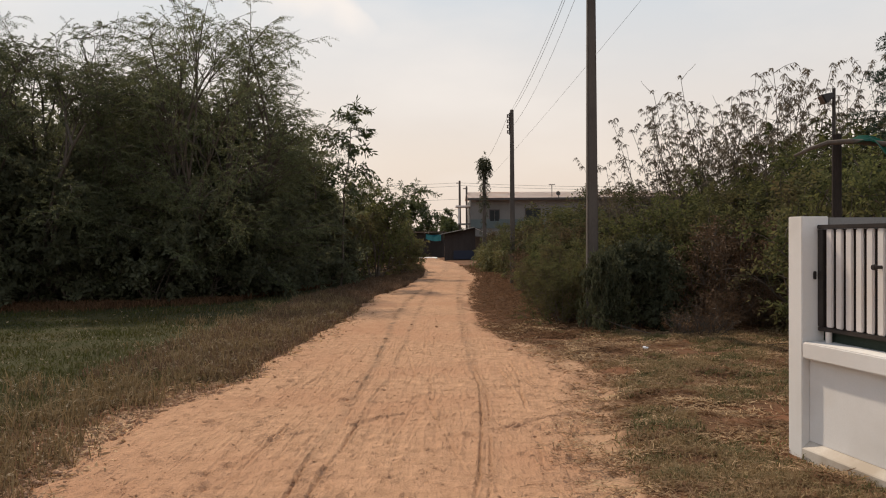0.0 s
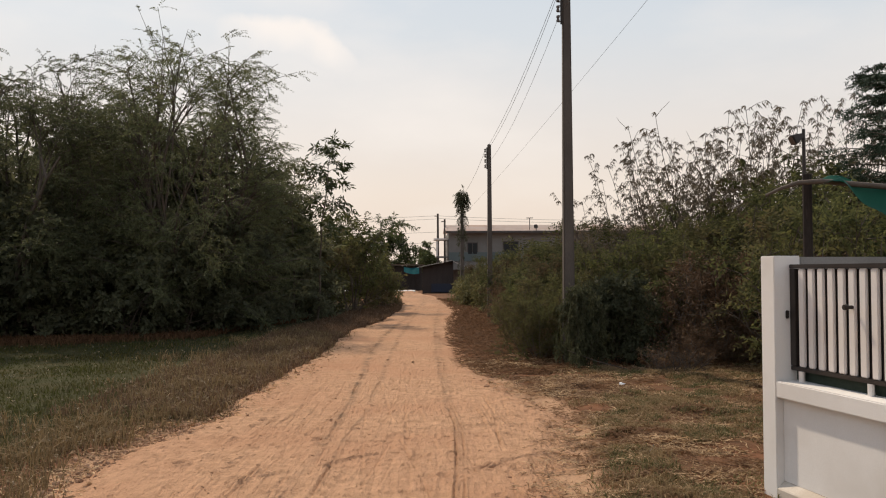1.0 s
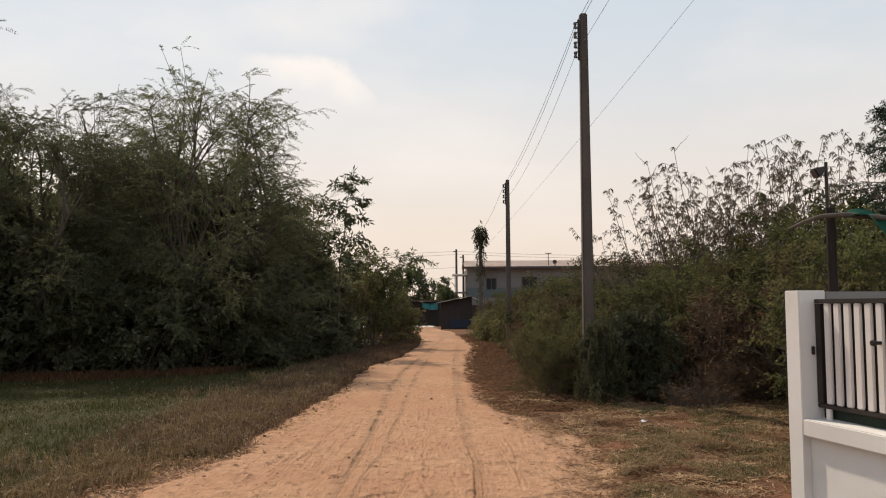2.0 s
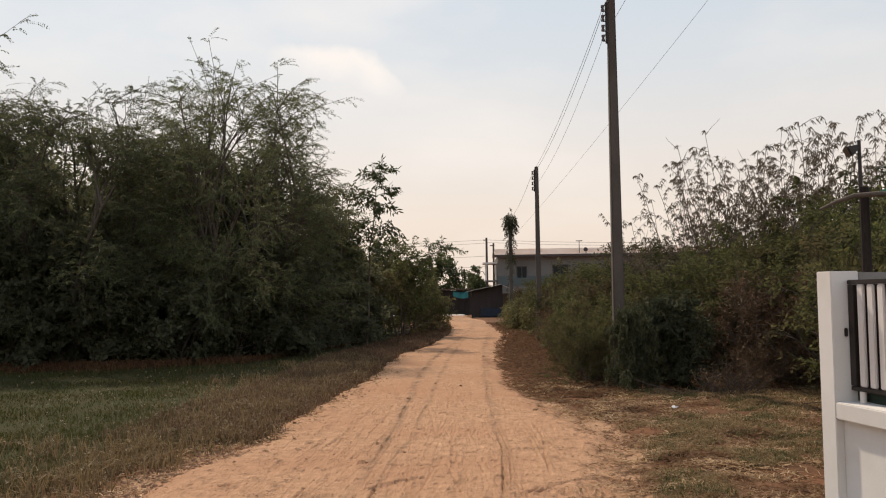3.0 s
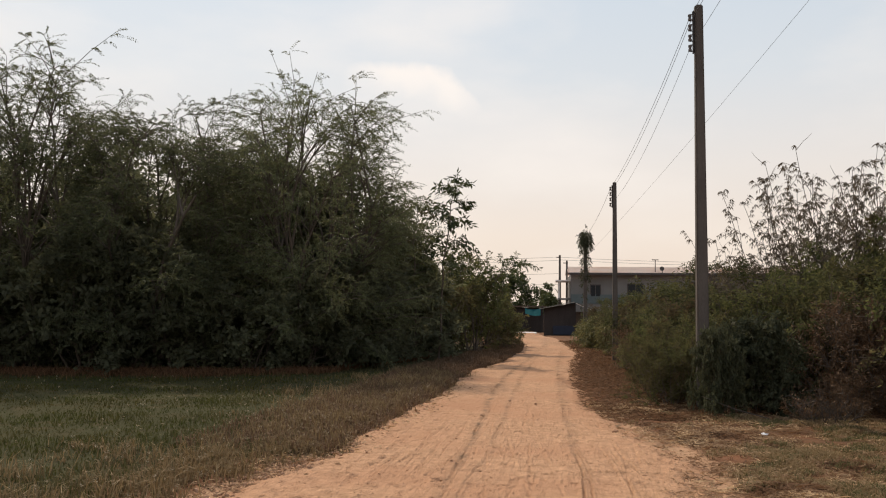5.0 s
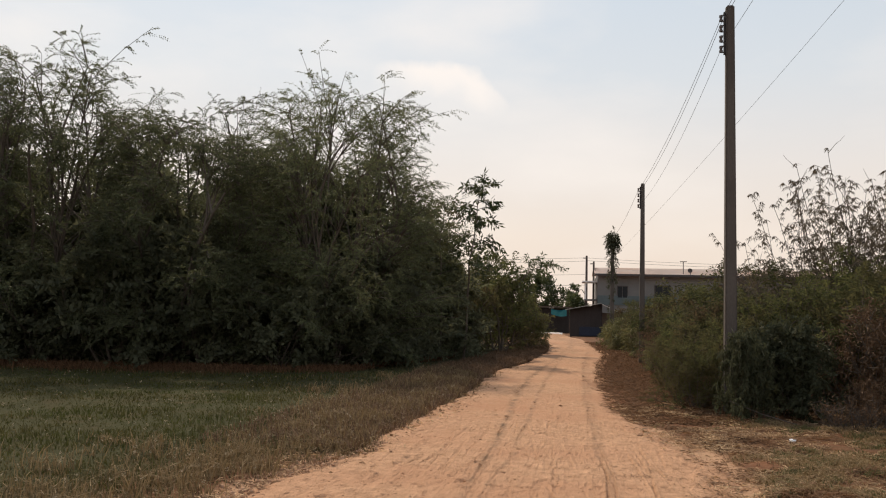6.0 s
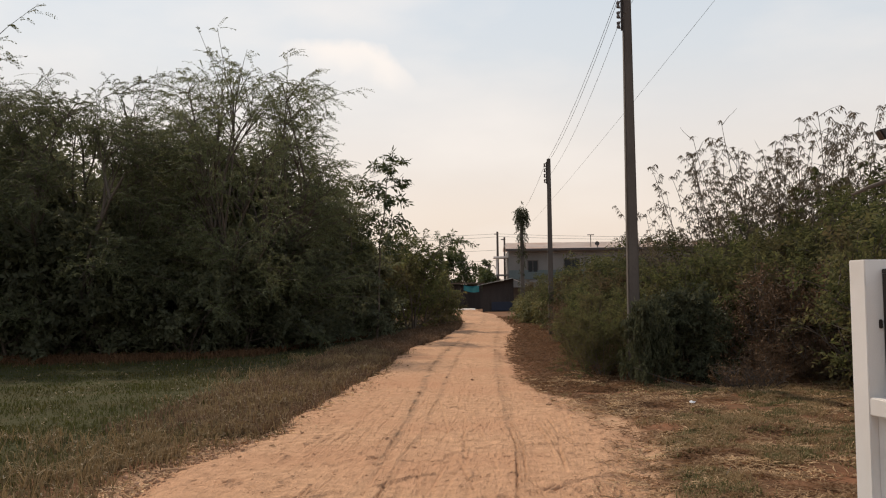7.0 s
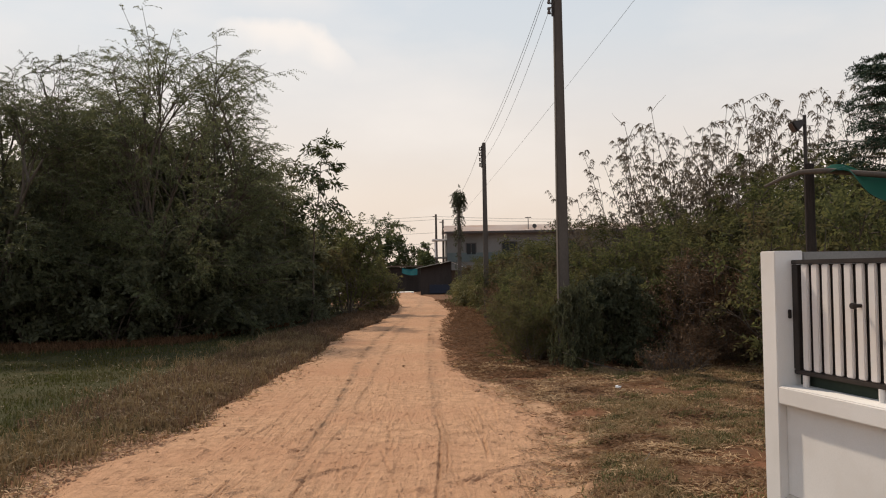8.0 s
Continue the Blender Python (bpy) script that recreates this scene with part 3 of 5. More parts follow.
def frond_tree(seed, spine, radius, fronds, reach, low, leaf, pairs=7, towards=None, droop=0.35):
    """A young tree: one slender stem along the spine, arching leafy branches that stand apart from one another."""
    rng = np.random.default_rng(seed)
    spine = np.array(spine, float)
    t0 = np.linspace(0, 1, len(spine))
    u = np.linspace(0, 1, 14)
    stem = np.stack([np.interp(u, t0, spine[:, k]) for k in range(3)], -1) + rng.normal(0, 0.02, (14, 3))
    wood, P, D, L = [(stem, np.linspace(radius, 0.008, 14))], [], [], []
    for n, f in enumerate(np.linspace(low, 0.99, fronds)):
        g = f * 13
        i = min(int(g), 12)
        at = stem[i] + (stem[i + 1] - stem[i]) * (g - i)
        az = n * 2.4 + rng.uniform(-0.4, 0.4)
        d = np.array([math.cos(az), math.sin(az), rng.uniform(0.35, 0.9)]) + (np.array(towards) if towards else 0)
        ln = reach * rng.uniform(0.7, 1.15) * (1.15 - 0.55 * f)
        br = bend(rng, at, d / np.linalg.norm(d), ln, 5, 0.10, -0.10)
        wood.append((br, np.linspace(0.012, 0.004, 6)))
        for j in (1, 2, 3, 4, 5, 5):
            P.append(br[j])
            D.append(unit(br[j] - br[j - 1]) + rng.normal(0, 0.45, 3) + np.array([0, 0, 0.1]))
    v, q = leaves(rng, np.array(P), np.array(D), 0.30, pairs, leaf[0], leaf[1], droop, 0.75)
    wv, wq = tubes(wood, 5)
    return fast_mesh("trunk", wv, wq, True), fast_mesh("crown", v, q)


def plant(name, meshes, at, leaf, label, category, group="", turn=0, size=(1, 1, 1)):
    t = thing(name, at, label, category, group, turn=turn)
    t.scale = size
    part("trunk", meshes[0], "bark", t)
    part("crown", meshes[1], leaf, t)
    return t


# ---- plan of the lane ----
LY = (-8, 3, 5.1, 6.2, 7.05, 8.15, 9.1, 10.65, 12.5, 15.3, 19.6, 22.6, 24.3, 27.2, 29.5, 34.5, 40, 47, 52, 57, 63, 66)
LX = (-1.9, -2.15, -2.36, -2.55, -2.62, -2.44, -2.12, -2.05, -1.93, -1.75, -1.72, -1.6, -1.38, -1.05, -0.9, -0.72, -0.8, -1.2, -1.47, -1.75, -3.4, -4.2)
RY = (-8, 3, 5.5, 6.6, 7.7, 9, 10.2, 11.9, 14, 16.1, 20, 22.6, 26, 28.8, 31, 36.7, 43, 50, 54, 58, 62, 66)
RX = (0.6, 0.75, 1.07, 1.21, 1.4, 1.6, 1.47, 1.1, 0.9, 0.82, 0.8, 0.93, 1.02, 1.25, 1.4, 1.3, 1.12, 0.8, 0.35, -0.2, -0.35, -0.35)


def lane_left(y):
    return np.interp(y, LY, LX)


def lane_right(y):
    return np.interp(y, RY, RX)


def foot_of_trees(x):
    return np.interp(x, (-18, -11.7, -9.8, -7.4, -5.2, -4.5, -3.4, -2.5), (17.4, 18.2, 18.5, 18.8, 20.3, 23.2, 27.6, 34))


def fbm(x, y, scale, seed=0.0, octaves=3):
    """Cheap smooth wobble from sums of turned sines."""
    r = np.random.default_rng(int(seed * 97) + 5)
    out = np.zeros_like(x)
    amp = 1.0
    for o in range(octaves):
        for _ in range(4):
            a, ph = r.uniform(0, 2 * np.pi), r.uniform(0, 2 * np.pi)
            out = out + amp * 0.3 * np.sin((x * math.cos(a) + y * math.sin(a)) * scale + ph)
        scale *= 2.1
        amp *= 0.5
    return out


def ground_height(x, y):
    l, r = lane_left(y), lane_right(y)
    off = np.maximum(l - x, x - r)
    far = np.clip(1 - np.hypot(x, y) / 90, 0, 1)
    return np.where(off < 0, -0.05, -0.05 + 0.065 * np.clip(off / 0.45, 0, 1)) + 0.018 * fbm(x, y, 1.4, 1) * far + (0.030 * fbm(x, y, 4.2, 71) + 0.012 * fbm(x, y, 11.0, 72)) * np.clip((x - r) / 0.5, 0, 1) * (np.abs(y - 9) < 9)


def grid_mesh(name, X, Y, Z):
    n, m = X.shape
    v = np.stack([X, Y, Z], -1).reshape(-1, 3)
    i = np.arange(n - 1)[:, None] * m + np.arange(m - 1)[None, :]
    q = np.stack([i, i + 1, i + m + 1, i + m], -1).reshape(-1, 4)
    return fast_mesh(name, v, q, True)


def build_ground():
    xs = np.concatenate([[-3000, -900, -300, -120, -60, -35], np.arange(-22, -3.6, 0.4), np.arange(-3.6, 4.8, 0.08), np.arange(4.8, 14, 0.4), [20, 35, 60, 120, 300, 900, 3000]])
    ys = np.concatenate([[-3000, -600, -120, -40, -15], np.arange(-6, 20, 0.12), np.arange(20, 70, 0.5), [80, 110, 160, 300, 900, 3000]])
    Y, X = np.meshgrid(ys, xs, indexing="ij")
    me = grid_mesh("ground", X, Y, ground_height(X, Y))
    off = np.maximum((lane_left(Y) - X) * 0.75, (X - lane_right(Y)) * 0.9)
    worn = np.clip(1 - off / 0.32, 0, 1) * np.interp(Y, (11, 16, 70, 80), (1, 0.45, 0.45, 0)) * (Y > -40) * np.where((X > 0) & (Y > 13), 0.65, 1)
    me.attributes.new("worn", "FLOAT", "POINT").data.foreach_set("value", worn.ravel().astype(np.float32))
    turf = np.clip((lane_left(Y) - X - 0.5) / 1.0, 0, 1) * np.interp(Y, (-40, -8, 36, 44), (0, 1, 1, 0))
    me.attributes.new("turf", "FLOAT", "POINT").data.foreach_set("value", turf.ravel().astype(np.float32))
    g = part("ground", me, "soil")
    tagged(g, "dry brown soil with thin grass beside the lane", "ground", kind="structure")


# wheel tracks along the lane: stations y, offsets x, width, depth
TRACKS = (
    ((4, 5.3, 6, 7, 8.1, 9.7, 12.6, 16.3, 19.8, 23.5, 28.6, 40), (-0.93, -0.91, -0.91, -0.87, -0.82, -0.82, -0.86, -0.93, -0.85, -0.68, -0.4, 0.1), 0.034, 0.026),
    ((4, 5.2, 6.1, 7.6, 9.1, 12, 14.2, 19, 28, 40), (-0.80, -0.78, -0.73, -0.67, -0.59, -0.56, -0.56, -0.5, -0.25, 0.2), 0.032, 0.020),
    ((4, 5, 6, 7, 8.4, 9.8, 12.5, 16.2, 24, 40), (0.10, 0.18, 0.25, 0.32, 0.34, 0.30, 0.30, 0.28, 0.4, 0.9), 0.028, 0.026),
    ((4, 5, 6, 7, 8.4, 9.8, 12.5, 16.2, 24, 40), (0.17, 0.26, 0.33, 0.39, 0.40, 0.36, 0.37, 0.36, 0.5, 1.0), 0.024, 0.016),
    ((4, 6, 7.6, 10.3, 13, 20), (-1.5, -1.47, -1.46, -1.29, -1.15, -1.0), 0.040, 0.014),
    ((4, 6, 7.6, 10.3, 13, 20), (-1.14, -1.12, -1.05, -1.02, -1.0, -0.75), 0.030, 0.010),
    ((4, 7, 11, 20), (0.66, 0.74, 0.62, 0.55), 0.030, 0.009),
    ((4, 6, 9, 14, 22), (-0.36, -0.33, -0.28, -0.22, -0.1), 0.05, 0.008),
)
# skid marks across it: two ends, width, depth
SKIDS = ((-0.76, 6.72, -0.39, 7.14, 0.03, 0.024), (0.46, 8.35, 1.19, 8.36, 0.028, 0.020), (0.50, 6.64, 1.08, 7.26, 0.030, 0.020), (0.42, 6.5, 0.95, 6.85, 0.022, 0.013), (-1.35, 6.2, -1.0, 6.5, 0.035, 0.018), (-0.3, 7.9, -0.12, 8.1, 0.02, 0.014), (0.55, 9.6, 1.1, 9.5, 0.03, 0.012))


def lane_height(x, y, s):
    """Relief of the sandy lane: wheel tracks, skids, ripples, edges that sink under the verge."""
    z = 0.014 * fbm(x, y, 0.9, 2) + 0.004 * fbm(x, y * 0.35, 6.0, 3) + 0.0042 * fbm(x, y * 0.25, 24.0, 4) * (1 + fbm(x, y, 1.7, 14)) + 0.0022 * fbm(x, y * 0.07, 48.0, 17, 2) * np.clip(0.5 + fbm(x, y * 0.5, 1.3, 18), 0, 1.6) + 0.0032 * fbm(x, y, 40.0, 15, 2) * np.clip(0.4 + 1.3 * fbm(x, y, 2.4, 16), 0, 2)
    for ys, xs, w, d in TRACKS:
        d, w = 0.62 * d, 0.34 * w
        u = x - np.interp(y, ys, xs) - 0.012 * np.sin(y * 2.3 + xs[0] * 9) - 0.012 * fbm(y * 0 + xs[0] * 5, y, 3.1, 20)
        k = np.clip(0.62 + 1.0 * fbm(x * 0 + xs[0] * 7, y, 1.1, 6) + 0.7 * fbm(x * 0 + xs[0] * 11, y, 4.3, 19), 0.05, 1.35) * np.interp(y, (ys[-1] * 0.6, ys[-1]), (1, 0))
        z = z - d * k * np.exp(-(u / w) ** 2) + 0.5 * d * k * (np.exp(-((u - 2.1 * w) / w) ** 2) + np.exp(-((u + 2.1 * w) / w) ** 2))
        z = z + 0.005 * k * np.exp(-(u / w) ** 2) * np.sin(y * 55)
    for x0, y0, x1, y1, w, d in SKIDS:
        ln = math.hypot(x1 - x0, y1 - y0)
        cx, cy = (x1 - x0) / ln, (y1 - y0) / ln
        a, b = (x - x0) * cx + (y - y0) * cy, -(x - x0) * cy + (y - y0) * cx
        b = b - 0.04 * np.sin(a * 5)
        w = w * 0.6
        end = np.exp(-(np.maximum(0, np.abs(a - ln / 2) - ln / 2) / 0.05) ** 2)
        z = z + 1.45 * d * end * (-np.exp(-(b / w) ** 2) + 0.7 * np.exp(-((b + 2 * w) / w) ** 2))
    # faint thin tracks that run along and slightly across the lane
    r = np.random.default_rng(27)
    for _ in range(30):
        x0, lean, y0, ln = r.uniform(-1.9, 1.0), r.normal(0, 0.05), r.uniform(4, 9), r.uniform(2, 7)
        u = x - x0 - lean * (y - 6) - 0.03 * np.sin(y * r.uniform(0.5, 1.2) + r.uniform(0, 6)) - np.interp(y, (4, 20), (0, -0.25 * x0))
        k = np.clip(0.6 + fbm(x * 0 + x0 * 9, y, 2.3, 33), 0, 1.2) * np.interp(y, (y0 - 1, y0, y0 + ln, y0 + ln + 2), (0, 1, 1, 0))
        z = z + r.uniform(0.005, 0.012) * k * (0.5 * np.exp(-((u - 0.022) / 0.012) ** 2) - np.exp(-(u / 0.010) ** 2))
    sink = np.clip((np.abs(s - 0.5) * 2 - 0.80) / 0.20, 0, 1)
    return z * (1 - 0.4 * sink) + 0.026 - 0.085 * sink ** 1.5


def build_lane():
    ys = [3.4]
    while ys[-1] < 66:
        ys.append(ys[-1] + 0.02 + 0.012 * max(0.0, ys[-1] - 9))
    ys = np.concatenate([np.arange(-8, 3.3, 0.3), np.array(ys)])
    s = np.linspace(0, 1, 471)
    Y, S = np.meshgrid(ys, s, indexing="ij")
    rag = 0.11 * fbm(Y * 0, Y, 2.6, 8) + 0.09 * fbm(Y * 0, Y, 9, 9)
    rag = rag * np.interp(Y, (8, 20), (1, 1.7))
    l, r = lane_left(Y) - 0.16 + rag, lane_right(Y) + 0.17 * fbm(Y * 0 + 3, Y, 2.0, 10) + 0.11 * fbm(Y * 0, Y, 7, 11)
    X = l + (r - l) * S
    Z = lane_height(X, Y, S)
    rng = np.random.default_rng(3)
    for _ in range(900):
        fx, fy = -2.2 + 3.6 * rng.uniform(0, 1) ** 1.4, rng.uniform(3.5, 15)
        a = rng.uniform(-1.5, 1.5)
        w, h = 0.013 + 0.036 * rng.uniform(0, 1) ** 1.5, 0.015 + 0.055 * rng.uniform(0, 1) ** 1.5
        k = np.nonzero(np.abs(ys - fy) < 0.3)[0]
        if len(k) == 0:
            continue
        k = slice(k[0], k[-1] + 1)
        u, v = (X[k] - fx) * math.cos(a) + (Y[k] - fy) * math.sin(a), -(X[k] - fx) * math.sin(a) + (Y[k] - fy) * math.cos(a)
        e = (u / w) ** 2 + (v / h) ** 2
        Z[k] += (0.005 + 0.40 * min(w, h)) * rng.uniform(0.4, 1.3) * (-np.exp(-e * (1 + 0.35 * np.sin(7 * u / w + 3 * v / h))) + 0.55 * np.exp(-(np.sqrt(e) - 1.6) ** 2 * 3))
    me = grid_mesh("road", X, Y, Z)
    packed_shade = np.zeros_like(X)
    for i, (ty, tx, w, d) in enumerate(TRACKS[:4]):
        u = X - np.interp(Y, ty, tx) - 0.012 * np.sin(Y * 2.3 + tx[0] * 9)
        band = (0.020 + 0.0016 * np.clip(Y, 0, 40)) * (1.3 if i == 0 else 0.9)
        packed_shade = np.maximum(packed_shade, np.exp(-(u / band) ** 2) * (1.0, 0.7, 0.75, 0.5)[i] * np.interp(Y, (5, 10, 40, 55), (0.3, 1, 1, 0.4)))
    # the far end is greyed in the colour to stand for its shade
    packed_shade = np.maximum(packed_shade, np.interp(Y, (22, 34, 46), (0, 0.5, 0.85)) * np.clip(0.7 + 0.7 * fbm(X, Y * 0.3, 3.0, 61), 0, 1))
    me.attributes.new("packed_shade", "FLOAT", "POINT").data.foreach_set("value", packed_shade.ravel().astype(np.float32))
    lane = part("road", me, "sand")
    tagged(lane, "sandy orange dirt lane with wheel ruts and footprints", "road", kind="structure")


def blades(rng, x, y, h, w, lean):
    n = len(x)
    z = ground_height(x, y) - 0.01
    a = rng.uniform(0, 2 * np.pi, n)
    b = rng.uniform(0, 2 * np.pi, n)
    root = np.stack([x, y, z], -1)
    side = np.stack([np.cos(a), np.sin(a), 0 * a], -1) * (w * rng.uniform(0.6, 1.3, n))[:, None] / 2
    hh = (h * rng.uniform(0.45, 1.3, n))[:, None]
    tilt = np.stack([np.cos(b), np.sin(b), 0 * b], -1) * (lean * rng.uniform(0.2, 1.3, n))[:, None]
    mid = root + hh * (0.55 * np.array([[0, 0, 1.0]]) + 0.25 * tilt)
    tip = root + hh * (np.array([[0, 0, 1.0]]) * np.clip(1 - 0.45 * np.linalg.norm(tilt, axis=1, keepdims=True), 0.06, 1) + tilt * 0.9)
    v = np.stack([root - side, root + side, mid + side * 0.8, mid - side * 0.8, mid - side * 0.8, mid + side * 0.8, tip + side * 0.12, tip - side * 0.12], 1)
    return v.reshape(-1, 3), np.arange(n * 8).reshape(-1, 4)


def strands(rng, x, y, lift, length, width):
    """Loose stalks lying on the ground, each a narrow bent strip."""
    n = len(x)
    z = np.maximum(ground_height(x, y), np.where((x > lane_left(y)) & (x < lane_right(y)), 0.012, -1)) + 0.006 + lift * rng.uniform(0, 1, n)
    a = rng.uniform(0, 2 * np.pi, n)
    L = (length * rng.uniform(0.35, 1.5, n))[:, None]
    d = np.stack([np.cos(a), np.sin(a), rng.normal(0, 0.16, n)], -1)
    sd = np.stack([-np.sin(a), np.cos(a), rng.normal(0, 0.5, n)], -1) * (width * rng.uniform(0.5, 1.4, n))[:, None] / 2
    c = np.stack([x, y, z], -1)
    mid = c + d * L * 0.5 + rng.normal(0, 0.10, (n, 3)) * L * np.array([1, 1, 0.35]) + np.array([0, 0, 0.006])
    tip = c + d * L
    tip[:, 2] = np.maximum(tip[:, 2], z - 0.004)
    v = np.stack([c - sd * 0.6, c + sd * 0.6, mid + sd, mid - sd, mid - sd, mid + sd, tip + sd * 0.3, tip - sd * 0.3], 1)
    return v.reshape(-1, 3), np.arange(n * 8).reshape(-1, 4)


def clods(rng, x, y, z, r):
    """Lumps of earth: two uneven rings of four corners and a flat top each."""
    n = len(x)
    a = rng.uniform(0, 2 * np.pi, n)
    ring = np.stack([np.stack([x + r * k * np.cos(a + j * np.pi / 2) * (1.25 if j % 2 else 0.9), y + r * k * np.sin(a + j * np.pi / 2), z + h * r], -1) for k, h in ((1.0, -0.2), (1.1, 0.5), (0.5, 1.1)) for j in range(4)], 1)
    ring = ring + rng.normal(0, 0.16, ring.shape) * r[:, None, None]
    face = np.array([(o + j, o + (j + 1) % 4, o + 4 + (j + 1) % 4, o + 4 + j) for o in (0, 4) for j in range(4)] + [(8, 9, 10, 11)])
    return ring.reshape(-1, 3), (np.arange(n)[:, None, None] * 12 + face).reshape(-1, 4)


def inside_plot(x, y):
    """True behind the boundary wall."""
    return (x > 2.33 + (5.8 - y) * 0.199) & (y < 5.82 + (x - 2.352) * 0.199)


def build_grass():
    rng = np.random.default_rng(11)
    # meadow between the lane and the trees
    n = 92000
    y = 3.0 + 21 * rng.uniform(0, 1, n) ** 1.5
    x = lane_left(y) + 0.12 - rng.uniform(0, 1, n) ** 1.35 * (2.5 + 0.75 * y)
    tan = rng.uniform(0, 1, n) < np.clip(0.98 - (lane_left(y) - x) / (1.0 + 0.2 * y), 0.04, 1)
    clump = fbm(x, y, 3.0, 21) + 0.6 * fbm(x, y, 0.8, 22)
    keep = rng.uniform(-1.2, 1.0, n) < clump + np.where(tan, 0.75, 1.3)
    for pick, name, mat, label in ((tan, "meadow_grass", "grass", "short straw-coloured grass beside the lane"), (~tan, "green_meadow_grass", "meadow_green", "short green grass before the trees")):
        k = keep & pick
        gx, gy, gc = x[k], y[k], clump[k]
        edge = np.clip((lane_left(gy) - gx) / 0.7, 0.35, 1)
        v, q = blades(rng, gx, gy, (0.085 + 0.05 * np.clip(gc, -0.6, 1.4)) * edge * (1 + 0.005 * gy) * (0.72 if mat == "meadow_green" else 1.0), 0.006 + 0.00065 * gy, np.full(len(gx), 1.25 if mat == "meadow_green" else 0.8))
        g = part(name, fast_mesh(name, v, q), mat)
        tagged(g, label, "grass", kind="stuff")
    # thin grass round the camera and a dry band at the foot of the trees
    n = 34000
    y = 3.7 - 14 * rng.uniform(0, 1, n) ** 1.2
    x = np.where(rng.uniform(0, 1, n) < 0.6, lane_left(y) - rng.uniform(0, 1, n) ** 1.4 * 9, lane_right(y) + 0.1 + rng.uniform(0, 1, n) ** 1.6 * 5.0)
    ok = ~inside_plot(x, y)
    x, y = x[ok], y[ok]
    n = len(x)
    v, q = blades(rng, x, y, np.full(n, 0.09), np.full(n, 0.012), np.full(n, 0.9))
    g = part("thin_grass", fast_mesh("thin_grass", v, q), "grass")
    tagged(g, "thin dry grass on bare brown soil", "grass", kind="stuff")
    n = 14000
    x = rng.uniform(-18, -3.6, n)
    y = foot_of_trees(x) - np.abs(rng.normal(0, 0.7, n)) + 0.5
    v, q = blades(rng, x, y, np.full(n, 0.20), np.full(n, 0.014), np.full(n, 1.3))
    g = part("tall_dry_grass", fast_mesh("tall_dry_grass", v, q), "straw_red")
    tagged(g, "tall brown grass at the foot of the trees", "grass", kind="stuff")
    # pale seed heads over the meadow
    n = 330
    y = 4.5 + 11 * rng.uniform(0, 1, n) ** 1.2
    x = lane_left(y) - 0.1 - rng.uniform(0, 1, n) ** 1.3 * (1 + 0.5 * y)
    P = np.stack([x, y, ground_height(x, y) + rng.uniform(0.09, 0.24, n)], -1)
    v, q = leaves(rng, P, rng.normal(0, 0.3, (n, 3)) + np.array([0, 0, 1.0]), 0.02, 2, 0.022, 0.011, 0.1)
    g = part("seed_heads", fast_mesh("seed_heads", v, q), "seed")
    tagged(g, "pale fluffy seed heads above the grass", "seed heads", kind="stuff")
    # rubble and clods along the lane's left edge
    n = 2600
    y = 3.6 + 13 * rng.uniform(0, 1, n) ** 1.3
    x = lane_left(y) + rng.normal(-0.02, 0.13, n)
    v, q = clods(rng, x, y, np.maximum(ground_height(x, y), -0.02) + 0.006, 0.004 + 0.016 * rng.uniform(0, 1, n) ** 3)
    g = part("rubble", fast_mesh("rubble", v, q), "clod")
    tagged(g, "pinkish clods and rubble along the lane edge", "rubble", kind="stuff")
    # small hard clods strewn on the lane, more of them on its left half
    n = 3400
    y = 3.6 + 14 * rng.uniform(0, 1, n) ** 1.4
    f = rng.uniform(0, 1, n) ** 1.5
    x = lane_left(y) - 0.05 + f * (lane_right(y) - lane_left(y) + 0.1)
    r = 0.003 + 0.007 * rng.uniform(0, 1, n) ** 3
    st = np.clip(np.abs((x - lane_left(y)) / (lane_right(y) - lane_left(y)) - 0.5) * 2, 0, 1)
    v, q = clods(rng, x, y, lane_height(x, y, 0.5 + 0.5 * st) - 0.002, r)
    g = part("sand_clods", fast_mesh("sand_clods", v, q), "sand")
    tagged(g, "small hard sand clods strewn on the lane", "clods", kind="stuff")
    # taller seeding tufts along the lane's left edge
    c = 420
    cy = 3.6 + 17 * rng.uniform(0, 1, c) ** 1.4
    cx = lane_left(cy) - 0.15 - np.abs(rng.normal(0, 0.9, c))
    k = rng.integers(0, c, 17000)
    x, y = cx[k] + rng.normal(0, 0.10, 17000), cy[k] + rng.normal(0, 0.10, 17000)
    v, q = blades(rng, x, y, 0.10 + 0.16 * rng.uniform(0, 1, c)[k], 0.005 + 0.0006 * y, np.full(17000, 0.9))
    g = part("dry_tufts", fast_mesh("dry_tufts", v, q), "straw_pale")
    tagged(g, "pale dry grass tufts along the lane", "grass", kind="stuff")
    # dry grass at the foot of the trees and hedge
    n = 36000
    y = rng.uniform(9, 46, n)
    left = rng.uniform(0, 1, n) < 0.8
    x = np.where(left, lane_left(y) - 0.12 - rng.uniform(0, 1, n) ** 1.4 * 1.7, lane_right(y) + 0.15 + rng.uniform(0, 1, n) ** 1.3 * 1.6)
    v, q = blades(rng, x, y, np.where(left, 0.17, 0.06), 0.009 + 0.0004 * y, np.where(left, 1.0, 1.9))
    g = part("dry_verge_grass", fast_mesh("dry_verge_grass", v, q), "leaf_dry")
    tagged(g, "dry brown grass along the hedge and trees", "grass", kind="stuff")
    # mown straw on the verge before the wall
    n = 165000
    y = 3.4 + 11.5 * rng.uniform(0, 1, n) ** 1.3
